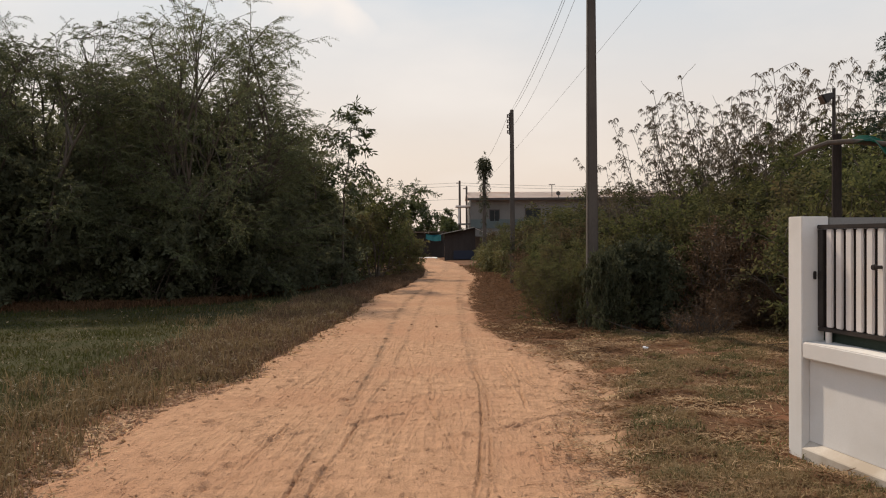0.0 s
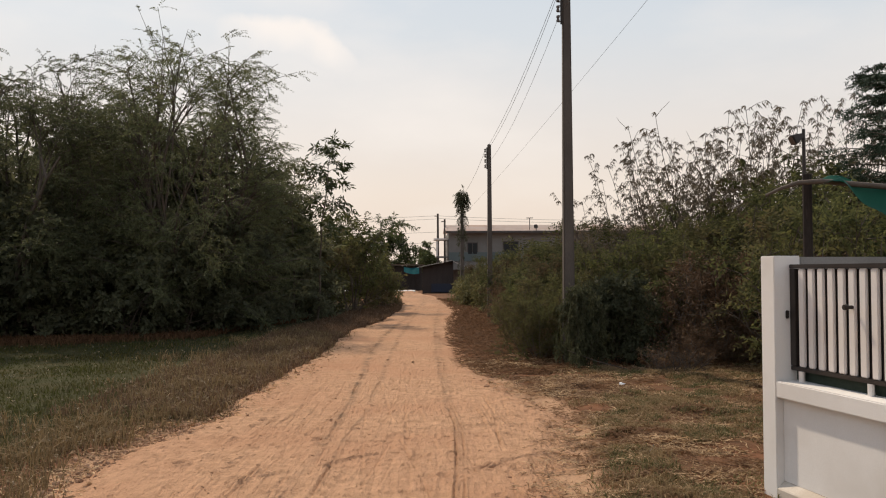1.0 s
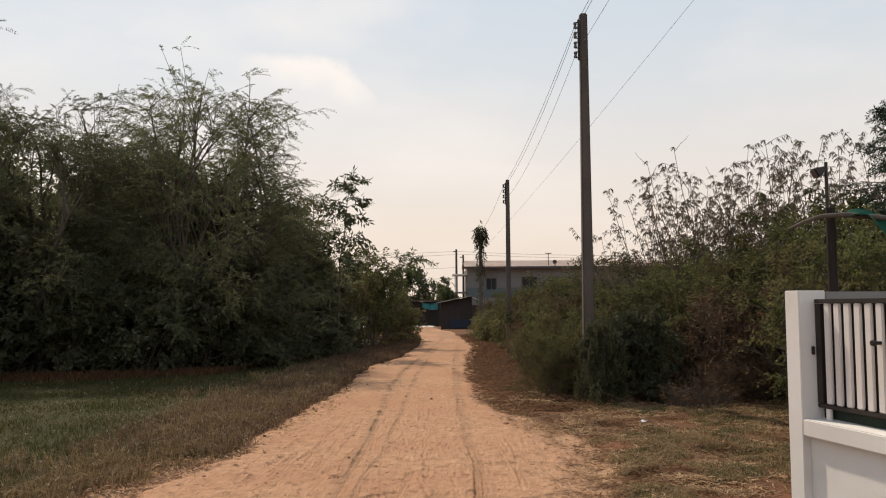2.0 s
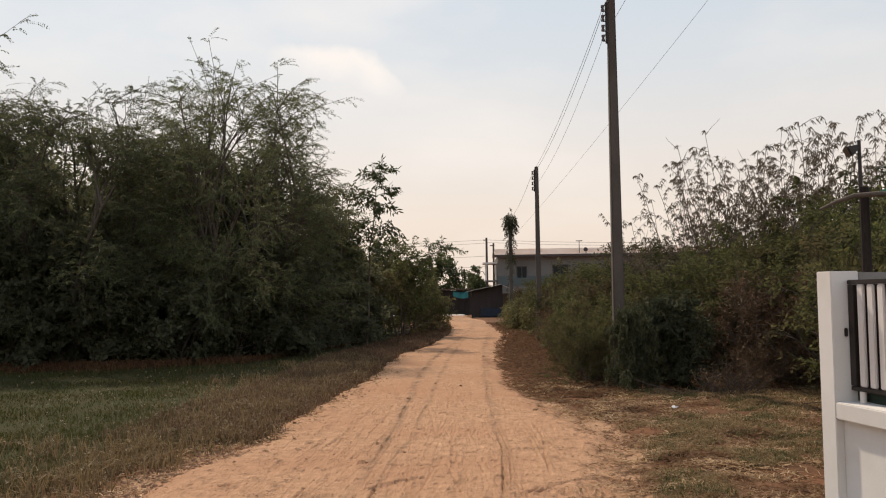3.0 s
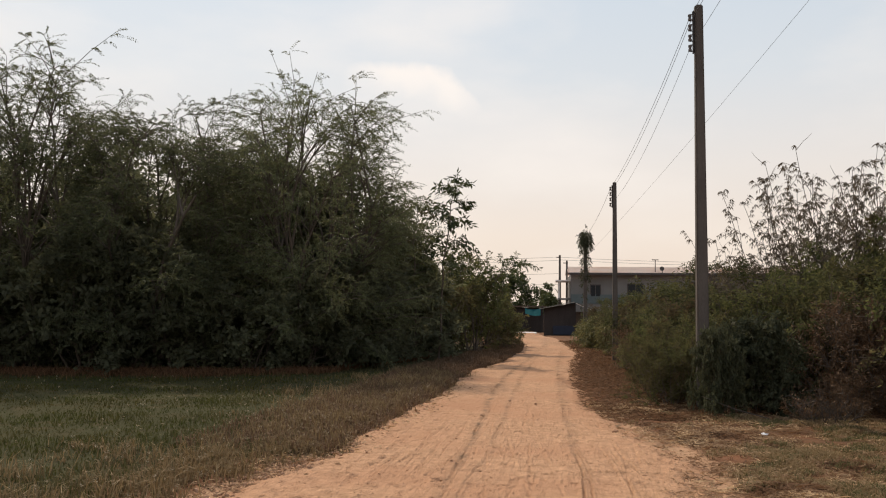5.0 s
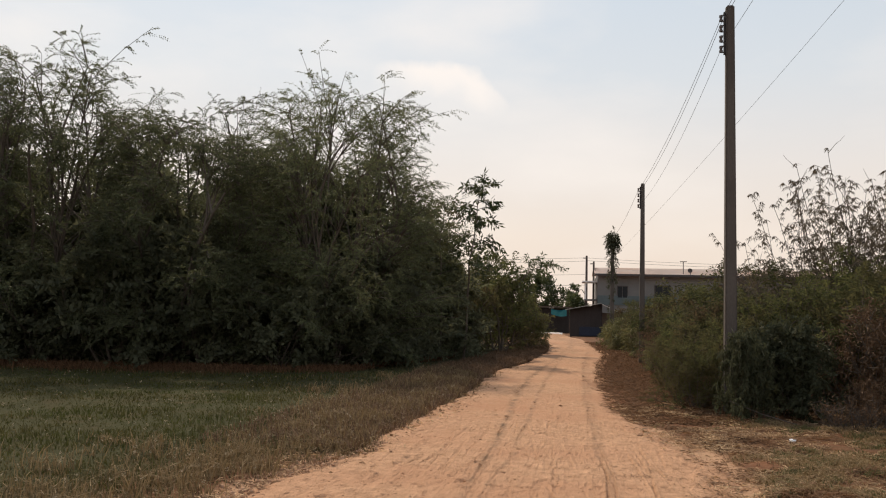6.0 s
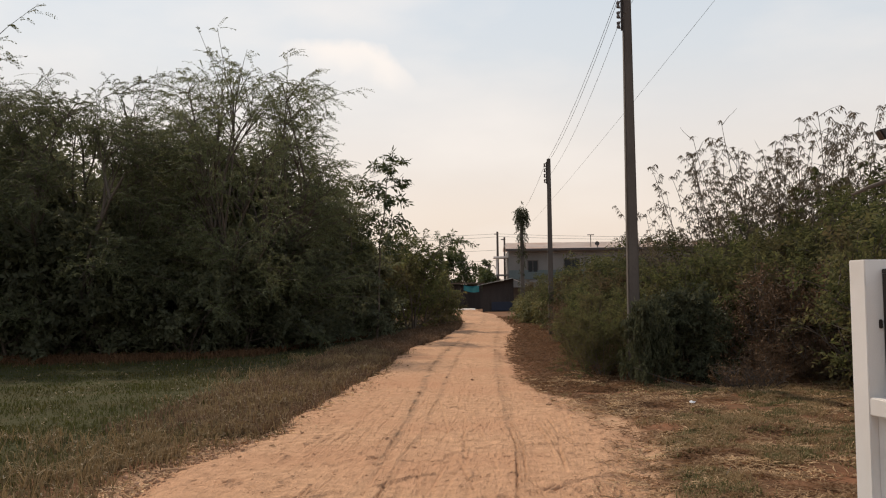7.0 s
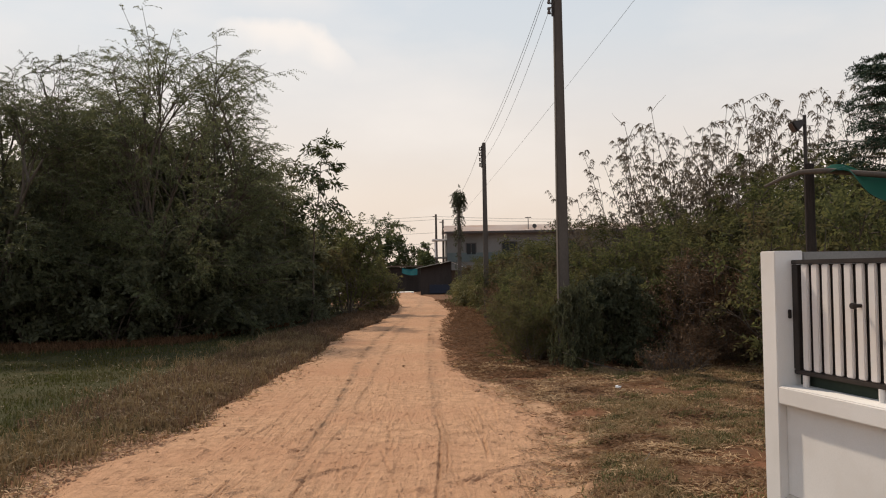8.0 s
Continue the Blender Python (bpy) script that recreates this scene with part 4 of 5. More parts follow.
    x = lane_right(y) - 0.5 + rng.uniform(0, 1, n) ** 0.9 * (1.1 + 0.42 * y)
    heap = 0.55 * fbm(x, y, 2.4, 31) + 0.6 * fbm(x, y, 7, 32) + 0.5 * fbm(x, y, 15, 34, 2)
    keep = (rng.uniform(-0.5, 0.5, n) < heap + 0.05) & (rng.uniform(0, 1, n) < np.clip((x - lane_right(y) + 0.5) / 0.8, 0.06, 1)) & ~inside_plot(x, y)
    x, y, heap = x[keep], y[keep], heap[keep]
    v, q = strands(rng, x, y, np.clip(heap, 0, 1.5) * 0.034, 0.075, 0.0040 + 0.00055 * y)
    g = part("cut_straw", fast_mesh("cut_straw", v, q), "straw")
    tagged(g, "flattened dry straw on the mown verge", "straw", kind="stuff")
    n = 32000
    y = 12.5 + 33 * rng.uniform(0, 1, n) ** 1.3
    x = lane_right(y) - 0.25 + rng.uniform(0, 1, n) ** 0.8 * 1.7
    v, q = strands(rng, x, y, 0.05 * rng.uniform(0, 1, n), 0.10, 0.004 + 0.0004 * y)
    g = part("verge_straw", fast_mesh("verge_straw", v, q), "straw_red")
    tagged(g, "flattened brown straw along the hedge", "straw", kind="stuff")
    # low clumps of mixed green and dry grass on the verge
    c = 950
    cy = 4.0 + 9.2 * rng.uniform(0, 1, c) ** 1.15
    cx = lane_right(cy) + 0.25 + rng.uniform(0, 1, c) * (0.6 + 0.36 * cy)
    ok = (fbm(cx, cy, 1.6, 51) > -0.25) & ~inside_plot(cx, cy)
    cx, cy = cx[ok], cy[ok]
    k = rng.integers(0, len(cx), 60000)
    x, y = cx[k] + rng.normal(0, 0.075, 60000), cy[k] + rng.normal(0, 0.075, 60000)
    k = k[~inside_plot(x, y)]
    x, y = cx[k] + rng.normal(0, 0.075, len(k)), cy[k] + rng.normal(0, 0.075, len(k))
    green = (rng.uniform(0, 1, len(cx)) < 0.24 + 0.2 * fbm(cx, cy, 1.1, 77))[k]
    for pick, name, mat, label in ((green, "green_clumps", "green_tuft", "low green grass clumps on the verge"), (~green, "dry_clumps", "straw_pale", "low dry grass clumps on the verge")):
        v, q = blades(rng, x[pick], y[pick], np.full(pick.sum(), 0.075), 0.004 + 0.0006 * y[pick], np.full(pick.sum(), 1.3))
        g = part(name, fast_mesh(name, v, q), mat)
        tagged(g, label, "grass", kind="stuff")
    # dead leaves and bits along the lane's left edge
    n = 4000
    y = 3.4 + 20 * rng.uniform(0, 1, n) ** 1.5
    x = lane_left(y) + rng.normal(-0.12, 0.2, n)
    v, q = strands(rng, x, y, np.full(n, 0.012), 0.07, 0.010 + 0.0005 * y)
    g = part("leaf_litter", fast_mesh("leaf_litter", v, q), "straw")
    tagged(g, "dead leaves and bits along the lane edge", "leaf litter", kind="stuff")
    n = 40000
    y = 3.6 + 9 * rng.uniform(0, 1, n) ** 1.2
    x = lane_right(y) + 0.1 + rng.uniform(0, 1, n) * (0.8 + 0.32 * y)
    keep = (fbm(x, y, 2.9, 41) + 0.5 * fbm(x, y, 1.0, 42) > np.interp(y, (4, 6.5, 9), (0.0, 0.25, 0.55))) & ~inside_plot(x, y)
    x, y = x[keep], y[keep]
    v, q = blades(rng, x, y, np.full(len(x), 0.045), 0.005 + 0.0006 * y, np.full(len(x), 1.4))
    g = part("green_tufts", fast_mesh("green_tufts", v, q), "green_tuft")
    tagged(g, "small green grass tufts among the straw", "grass", kind="stuff")


build_ground()
build_lane()
build_grass()


# ---- trees beyond the meadow ----
def build_left_trees():
    lab = "dense feathery-leaved tree with dark shaded crown"
    kinds = [dome(seed, h, r, clumps=n) for seed, h, r, n in ((114, 7.65, 3.25, 80), (101, 7.0, 2.6, 58), (102, 7.7, 2.6, 60), (103, 5.2, 2.0, 38))]
    spots = [(-6.2, 22.1, 0, 0.975, 220), (-9.5, 20.1, 1, 0.97, 75), (-5.3, 26.4, 3, 0.95, 20), (-12.75, 19.5, 2, 1.02, 40), (-15.7, 19.2, 1, 1.04, 130), (-8.6, 25.0, 1, 0.95, 250)]
    for x, y, k, s, turn in spots:
        plant("tree", kinds[k], (x, y, 0), "leaf_fine", lab, "tree", "trees beyond the meadow", turn, (s, s, s))
    fill = grow(130, 6.2, 3.4, stems=5, limbs=12, boughs=5, twigs=4, low=0.05, leaf=(0.40, 4, 0.24, 0.12), lean=0.32, radius=0.08, fine_wood=False)
    for x, y, s, turn in ((-7.4, 25.4, 0.90, 0), (-9.6, 23.4, 0.86, 60), (-12.2, 22.4, 0.92, 130), (-15.2, 22.2, 0.95, 200), (-8.2, 27.6, 0.92, 270), (-5.4, 28.0, 0.72, 330), (-18.5, 23, 1.0, 20), (-4.9, 31.5, 0.6, 100), (-11, 27, 0.95, 170), (-14.6, 25.0, 1.0, 10)):
        plant("tree", fill, (x, y, 0), "leaf_dark", "dense dark tree behind the front row", "tree", "trees beyond the meadow", turn, (s, s, s))
    shrubs = [grow(140 + i, 2.9, 1.7, stems=5, limbs=8, boughs=5, twigs=4, low=0.04, leaf=(0.34, 5, 0.15, 0.075), lean=0.5, radius=0.04, fine_wood=False) for i in range(2)]
    rng = np.random.default_rng(5)
    for i in range(15):
        x = -18 + i * 1.0
        y = foot_of_trees(x) + rng.uniform(0.9, 1.5)
        s = rng.uniform(0.8, 1.15)
        plant("shrub", shrubs[i % 2], (x, y, 0), "leaf_dark", "dark leafy undergrowth below the trees", "shrub", "undergrowth", rng.uniform(0, 360), (s, s, s))
    for i in range(9):
        x = -13 + i * 1.1
        y = foot_of_trees(x) + 3.0
        plant("shrub", shrubs[(i + 1) % 2], (x, y, 0), "leaf_dark", "dark leafy undergrowth below the trees", "shrub", "undergrowth", i * 97, (1.05, 1.05, 0.95))
    # young broad-leaved tree and bushes where the lane narrows
    young = frond_tree(160, ((0, 0, -0.1), (0.05, 0, 1.6), (0.12, 0, 3.2), (0.30, 0, 4.4), (0.45, 0, 5.45)), 0.04, 24, 0.8, 0.40, (0.20, 0.060), 5, None, 0.4)
    plant("young_tree", young, (-3.2, 26.2, 0), "leaf_broad", "slender young tree with large drooping leaves", "tree")
    thin = frond_tree(161, ((0, 0, -0.1), (0.0, 0, 1.8), (-0.1, 0, 3.4), (0.05, 0, 4.9)), 0.035, 22, 0.75, 0.30, (0.16, 0.042), 4, None, 0.5)
    plant("young_tree", thin, (-3.85, 25.6, 0), "leaf_shrub", "thin young tree with sparse hanging leaves", "tree")
    sap = frond_tree(165, ((0, 0, -0.1), (0.25, 0, 1.3), (0.55, 0, 2.4), (1.1, 0, 3.05), (1.75, 0, 3.25)), 0.03, 15, 0.75, 0.45, (0.17, 0.042), 5, (0.5, 0, 0.1), 0.3)
    plant("sapling", sap, (-2.55, 31.4, 0), "leaf_broad", "sparse sapling that leans over the lane edge", "tree")
    bush = [grow(170 + i, 3.3, 1.9, stems=5, limbs=8, boughs=4, twigs=5, low=0.08, leaf=(0.30, 5, 0.13, 0.055), lean=0.5, radius=0.04, droop=0.25, feather=0.25) for i in range(2)]
    for i, (x, y, s) in enumerate(((-3.9, 28.4, 0.95), (-2.5, 31.0, 1.08), (-3.1, 34.0, 1.0), (-2.4, 37.0, 0.8), (-4.6, 32, 1.2), (-1.75, 34.2, 0.5), (-1.7, 36.8, 0.6), (-3.3, 41, 0.8), (-3.0, 47, 0.7), (-4.5, 53, 0.75), (-5.6, 38, 1.1))):
        plant("bush", bush[i % 2], (x, y, 0), "leaf_shrub", "green roadside bush with drooping leaves", "bush", "roadside bushes", i * 77, (s, s, s))


# ---- hedge and thicket on the other side ----
def build_right_thicket():
    shrub = [grow(200 + i, 2.5, 1.5, stems=5, limbs=9, boughs=5, twigs=5, low=0.04, leaf=(0.28, 6, 0.085, 0.032), lean=0.5, radius=0.03, feather=0.3) for i in range(3)]
    coarse = grow(210, 2.5, 1.5, stems=5, limbs=8, boughs=4, twigs=5, low=0.04, leaf=(0.30, 4, 0.125, 0.042), lean=0.5, radius=0.03, feather=0.3, fine_wood=False)
    rng = np.random.default_rng(8)
    spots = [(3.6, 15.6, .75), (4.8, 15.2, .95), (6.0, 15.0, 1.05), (7.3, 14.8, 1.1), (8.8, 14.6, 1.15), (5.4, 17.0, 1.05), (6.9, 17.0, 1.3), (8.6, 17.2, 1.4), (4.1, 17.6, .9), (10.5, 15, 1.2), (10.4, 18, 1.3)]
    spots += [(3.3, 17.6, .75), (3.1, 19.8, .8), (3.3, 22, .82), (3.85, 23.4, 1.08), (4.3, 21.4, 1.02), (3.4, 24.5, .82), (3.1, 27, .78), (3.4, 30, .8), (3.0, 32.5, .78), (3.4, 35.5, .8), (3.1, 39, .8), (3.2, 43, .8), (3.6, 48, .85), (4.7, 21, .8), (5.2, 26, .8), (5.4, 31, .9), (6.2, 37, .95), (7, 24, .85), (9, 30, 1.05), (6.6, 44, 1.0), (9.5, 38, 1.1), (13, 34, 1.3), (12.5, 25, 1.3)]
    for i, (x, y, s) in enumerate(spots):
        plant("shrub", shrub[i % 3] if y < 17.5 and x < 8 else coarse, (x, y, 0), "leaf_shrub" if y < 17.5 else "leaf_hedge", "tangled green hedge shrub", "shrub", "hedge shrubs", i * 67, (s * 1.15, s * 1.15, s))
    for x, y, s in ((2.02, 14.4, .40), (1.9, 15.4, .42), (2.3, 15.2, .55), (2.1, 16.6, .42)):
        plant("shrub", shrub[1], (x, y, 0), "leaf_shrub", "low leafy shrub at the foot of the pole", "shrub", "low shrubs by the pole", x * 100, (s, s, s))
    tall = [whips(230 + i, 5.5) for i in range(4)]
    for i, (x, y, s) in enumerate(((4.0, 17.4, .46), (4.15, 18.6, .56), (4.55, 17.8, .76), (5.1, 18.2, .78), (5.7, 17.8, .84), (6.2, 18.6, .90), (6.6, 17.8, .95), (7.2, 18.4, .96), (7.7, 17.8, 1.0), (8.2, 18.4, .98), (8.7, 17.8, .97), (9.3, 18.4, .98), (9.9, 18, 1.0), (7.0, 19.6, 1.0), (10.8, 18.2, 1.05), (6.0, 19.8, .95), (8.1, 19.8, 1.05), (4.9, 19.6, .74))):
        plant("tall_shrub", tall[i % 4], (x, y, 0), "leaf_lance", "tall sparse shrub with withered drooping leaves", "shrub", "tall withered shrubs", i * 53, (s, s, s))
    leafy_tall = [whips(240 + i, 4.0, stems=13, fan=0.34, limbs=12, low=0.2, leaf=(0.10, 0.034), bunch=4, bare=0.0) for i in range(2)]
    for i, (x, y, s) in enumerate(((6.6, 16.6, .86), (7.4, 16.4, .96), (8.3, 16.6, .92), (5.8, 16.8, .74), (9.2, 16.4, .95), (2.95, 16.5, .40), (3.7, 15.9, .50), (3.2, 18.8, .48), (2.9, 21.2, .46), (4.4, 15.6, .58), (3.2, 25.5, .5))):
        plant("leafy_shrub", leafy_tall[i % 2], (x, y, 0), "leaf_shrub", "upright green shrub rising behind the hedge", "shrub", "upright green shrubs", i * 61, (s, s, s))
    weed = grow(280, 1.5, 1.0, stems=7, limbs=6, boughs=3, twigs=3, low=0.1, leaf=(0.28, 3, 0.26, 0.06), lean=0.55, radius=0.02, droop=0.4, fine_wood=False)
    for i, (x, y, s) in enumerate(((2.25, 36.5, .75), (2.2, 40.5, .8), (2.55, 30.5, .7), (4.0, 33, 1.3), (2.6, 45, .9), (4.9, 38, 1.4), (2.45, 23.5, .5))):
        plant("weed_clump", weed, (x, y, 0), "green_tuft", "bright green broad-leaved weeds beside the hedge", "weed", "weeds", i * 59, (s, s, s))
    # dark vine mound by the first pole, dry brush beside it
    vine = grow(260, 1.55, 1.1, stems=7, limbs=8, boughs=5, twigs=6, low=0.05, leaf=(0.22, 6, 0.075, 0.045), lean=0.6, radius=0.02, droop=0.3, fine_wood=False)
    for x, y, sz in ((3.28, 13.75, (0.72, 0.6, 0.92)), (2.52, 13.2, (0.46, 0.36, 0.82))):
        plant("vine_mound", vine, (x, y, 0), "leaf_vine", "dark vine mound beside the foot of the pole", "vine", "vine mounds", x * 40, sz)
    pile = grow(265, 0.55, 0.55, stems=11, limbs=5, boughs=3, twigs=2, low=0.1, leaf=(0.12, 2, 0.05, 0.010), lean=1.3, radius=0.010)
    plant("brush_pile", pile, (3.76, 12.45, 0), "leaf_dry", "heap of cut dry twigs before the hedge", "brush", "", 20, (1.0, 0.8, 0.95))
    dry = [grow(270 + i, 1.7, 1.2, stems=7, limbs=8, boughs=4, twigs=4, low=0.05, leaf=(0.22, 4, 0.07, 0.022), lean=0.6, radius=0.014) for i in range(2)]
    for i, (x, y, s) in enumerate(((4.6, 14.0, 1.0), (5.6, 13.9, 1.05), (6.8, 13.8, 1.0), (8.0, 13.6, 1.1), (4.3, 13.2, .36), (5.0, 13.4, .42), (2.6, 16.0, .4), (2.3, 14.7, .3), (3.0, 16.2, .65), (2.35, 18.2, .5), (2.5, 20.3, .6), (2.4, 22.6, .5), (2.5, 25.0, .6), (2.9, 28.4, .7))):
        plant("dry_bush", dry[i % 2], (x, y, 0), "leaf_dry", "dry brown brush at the hedge foot", "bush", "dry brush", i * 71, (s, s, s))


build_left_trees()
build_right_thicket()


# ---- poles and lines ----
def build_poles():
    def pole(at, height, w0, w1, label):
        t = thing("utility_pole", at, label, "utility pole", "utility poles")
        bm = bmesh.new()
        bmesh.ops.create_cone(bm, segments=4, radius1=w0 * 0.7071, radius2=w1 * 0.7071, depth=height + 0.4, cap_ends=True, matrix=Matrix.Translation((0, 0, height / 2 - 0.2)) @ Matrix.Rotation(radians(45), 4, "Z"))
        bmesh.ops.bevel(bm, geom=bm.edges[:], offset=0.018, segments=2, affect="EDGES")
        part("shaft", bm, "pole", t)
        rack = bmesh.new()
        box(-w1 / 2 - 0.035, -w1 / 2 + 0.01, -0.02, 0.02, height - 0.80, height - 0.10, 0, rack)
        part("bracket", rack, "iron", t)
        for k in range(4):
            bm = bmesh.new()
            for dz, r in ((-0.035, 0.030), (0, 0.022), (0.035, 0.030)):
                bmesh.ops.create_cone(bm, segments=10, radius1=r, radius2=r, depth=0.03, cap_ends=True, matrix=Matrix.Translation((-w1 / 2 - 0.075, 0, height - 0.20 - k * 0.17 + dz)))
            box(-w1 / 2 - 0.08, -w1 / 2 - 0.02, -0.008, 0.008, height - 0.26 - k * 0.17, height - 0.245 - k * 0.17, 0, bm)
            box(-w1 / 2 - 0.08, -w1 / 2 - 0.02, -0.008, 0.008, height - 0.155 - k * 0.17, height - 0.14 - k * 0.17, 0, bm)
            part("insulator", bm, "porcelain", t)
        return t

    pole((2.50, 14.2, 0), 6.52, 0.20, 0.128, "tall tapered concrete utility pole rising from the hedge")
    pole((2.21, 27.0, 0), 5.60, 0.175, 0.115, "concrete utility pole in the hedge")
    t = thing("utility_pole", (2.04, 42, 0), "utility pole overgrown with a hanging vine", "utility pole", "utility poles")
    bm = bmesh.new()
    bmesh.ops.create_cone(bm, segments=4, radius1=0.15, radius2=0.10, depth=5.4, cap_ends=True, matrix=Matrix.Translation((0, 0, 2.5)) @ Matrix.Rotation(radians(45), 4, "Z"))
    part("shaft", bm, "pole", t)
    rng = np.random.default_rng(44)
    n = 560
    z = np.concatenate([5.12 + 0.22 * rng.normal(0, 1, 330), rng.uniform(3.2, 5.0, 150), rng.uniform(0.3, 3.4, 80)])
    a = rng.uniform(0, 2 * np.pi, n)
    r = np.where(z > 4.7, 0.33 * np.sqrt(np.clip(1 - ((z - 5.12) / 0.5) ** 2, 0.05, 1)), 0.22) * rng.uniform(0.2, 1.1, n)
    P = np.stack([r * np.cos(a), r * np.sin(a), z], -1)
    D = np.stack([0.4 * np.cos(a), 0.4 * np.sin(a), np.full(n, -0.8)], -1) + rng.normal(0, 0.35, (n, 3))
    v, q = leaves(rng, P, D, 0.16, 4, 0.07, 0.045, 0.4)
    part("vine", fast_mesh("vine", v, q), "leaf_vine", t, "dark hanging vine leaves")
    for x, y, h, w in ((1.55, 80, 6.95, 0.26), (2.15, 78, 6.3, 0.22)):
        t = thing("utility_pole", (x, y, 0), "distant utility pole beside the house", "utility pole", "utility poles")
        bm = bmesh.new()
        bmesh.ops.create_cone(bm, segments=4, radius1=w * 0.7, radius2=w * 0.5, depth=h, cap_ends=True, matrix=Matrix.Translation((0, 0, h / 2)) @ Matrix.Rotation(radians(45), 4, "Z"))
        part("shaft", bm, "pole", t)
        part("crossarm", box(-0.32, 0.1, -0.05, 0.05, h - 0.26, h - 0.18), "pole", t)
    t = thing("street_lamp", (0.75, 79.5, 0), "small street lamp on an arm", "lamp")
    pv, pq = tubes([(np.array([(0.75, 0.4, 3.2), (0.4, 0.2, 3.75), (0.0, 0, 3.72)]), np.array([0.03, 0.03, 0.03]))], 6)
    part("arm", fast_mesh("arm", pv, pq), "pole", t)
    part("lamp_head", box(-0.35, 0.1, -0.1, 0.1, 3.64, 3.76, 0.03), "tin", t)


def wire(a, b, sag, r, label="black overhead cable strung between poles"):
    a, b = np.array(a, float), np.array(b, float)
    t = np.linspace(0, 1, 25)[:, None]
    p = a + (b - a) * t
    p[:, 2] -= sag * 4 * t[:, 0] * (1 - t[:, 0])
    v, q = tubes([(p, np.full(25, r))], 4)
    w = part("power_line", fast_mesh("power_line", v, q), "wire")
    tagged(w, label, "cable", "overhead lines")


def build_wires():
    for k, (z, r) in enumerate(((0.20, 0.0042), (0.29, 0.0042), (0.71, 0.0034))):
        wire((2.36, 14.2, 6.52 - z), (2.08, 27, 5.6 - z), 0.22 + 0.05 * k, r)
        wire((2.36, 14.2, 6.52 - z), (2.6, -5, 6.9 - z), 0.2, r)
    wire((2.08, 27, 5.4), (1.98, 42, 5.2), 0.2, 0.005)
    wire((2.1, 42, 4.3), (5.6, 4, 8.35), 0.25, 0.004)
    for z, sag in ((6.75, 0.3), (6.45, 0.35), (5.2, 0.3), (4.2, 0.3)):
        wire((1.4, 80, z), (-30, 84, z + 0.1), sag, 0.012)
    for z in (6.75, 6.5):
        wire((1.6, 80, z), (26, 72, z - 0.9), 0.25, 0.012)


build_poles()
build_wires()


# ---- boundary wall, railing, post with lamp ----
def build_wall():
    # local frame: x along the wall towards the road's near end, y into the plot
    turn = -math.degrees(math.atan2(0.98, 0.195))
    t = thing("boundary_wall", (2.352, 5.80, 0), "white painted boundary wall with recessed panel and pillar", "wall", turn=turn)
    TH = 0.20
    part("pillar", box(0, 0.150, 0, TH, -0.1, 1.63, 0.005), "white", t)
    bm = bmesh.new()
    prof = ((0.0, -0.1), (TH, -0.1), (TH, 0.132), (0.055, 0.132), (0.006, 0.092), (0.0, 0.084))
    ends = [[bm.verts.new((x, y, z)) for y, z in prof] for x in (0.152, 3.6)]
    for k in range(6):
        bm.faces.new((ends[0][k], ends[0][(k + 1) % 6], ends[1][(k + 1) % 6], ends[1][k]))
    bm.faces.new(ends[0])
    bm.faces.new(ends[1])
    bmesh.ops.recalc_face_normals(bm, faces=bm.faces[:])
    part("plinth", bm, "plinth", t, "dusty plinth with a sloping top")
    part("coping", box(0.152, 3.6, 0.0, TH, 0.687, 0.797, 0.008), "white", t)
    part("panel", box(0.152, 3.6, 0.055, TH - 0.02, 0.134, 0.685), "white", t)
    # wall that runs back into the plot from the pillar; even grey stands for its shade
    w = thing("back_wall", (2.352, 5.80, 0), "wall running back from the pillar, shade put into its grey", "wall", turn=turn)
    part("wall_face", box(0.0, 0.15, TH + 0.003, 5.0, -0.1, 1.622, 0.004), "shade_grey", w)
    # railing that stands on the coping
    r = thing("railing", (2.352, 5.80, 0), "dark steel railing with white upright slats on the wall", "railing", turn=turn)
    y0 = 0.125
    part("top_rail", box(0.155, 3.55, y0 - 0.016, y0 + 0.03, 1.545, 1.572, 0.004), "iron", r)
    part("bottom_rail", box(0.155, 3.55, y0 - 0.012, y0 + 0.03, 0.868, 0.896, 0.004), "iron", r)
    # added dark green sheet that fills the open gap under the bottom rail
    part("screen", box(0.155, 3.55, y0 + 0.034, y0 + 0.042, 0.80, 0.90), "gap_dark", r, "dark green strip filling the gap under the bottom rail")
    part("stile", box(0.155, 0.212, y0 - 0.012, y0 + 0.03, 0.898, 1.543, 0.003), "iron", r)
    part("backing", box(0.213, 3.55, y0 + 0.018, y0 + 0.026, 0.898, 1.543), "iron", r)
    slat = box(0, 0.058, y0 - 0.008, y0 + 0.014, 0.898, 1.543, 0.006)
    first = part("slat", slat, "slat", r)
    first.location.x = 0.238
    for k in range(1, 35):
        o = new("slat", first.data)
        o.parent, o.location.x = r, 0.238 + k * 0.0955
    for x in (0.255, 0.89, 1.9, 2.9):
        bm = bmesh.new()
        bmesh.ops.create_cone(bm, segments=12, radius1=0.02, radius2=0.02, depth=0.072, cap_ends=True, matrix=Matrix.Translation((x, y0, 0.832)))
        part("foot", bm, "slat", r)
    bm = bmesh.new()
    bmesh.ops.create_cone(bm, segments=14, radius1=0.011, radius2=0.011, depth=0.05, cap_ends=True, matrix=Matrix.Translation((0.755, y0 - 0.03, 1.31)) @ Matrix.Rotation(radians(90), 4, "X"))
    bmesh.ops.create_cone(bm, segments=14, radius1=0.019, radius2=0.016, depth=0.02, cap_ends=True, matrix=Matrix.Translation((0.755, y0 - 0.06, 1.31)) @ Matrix.Rotation(radians(90), 4, "X"))
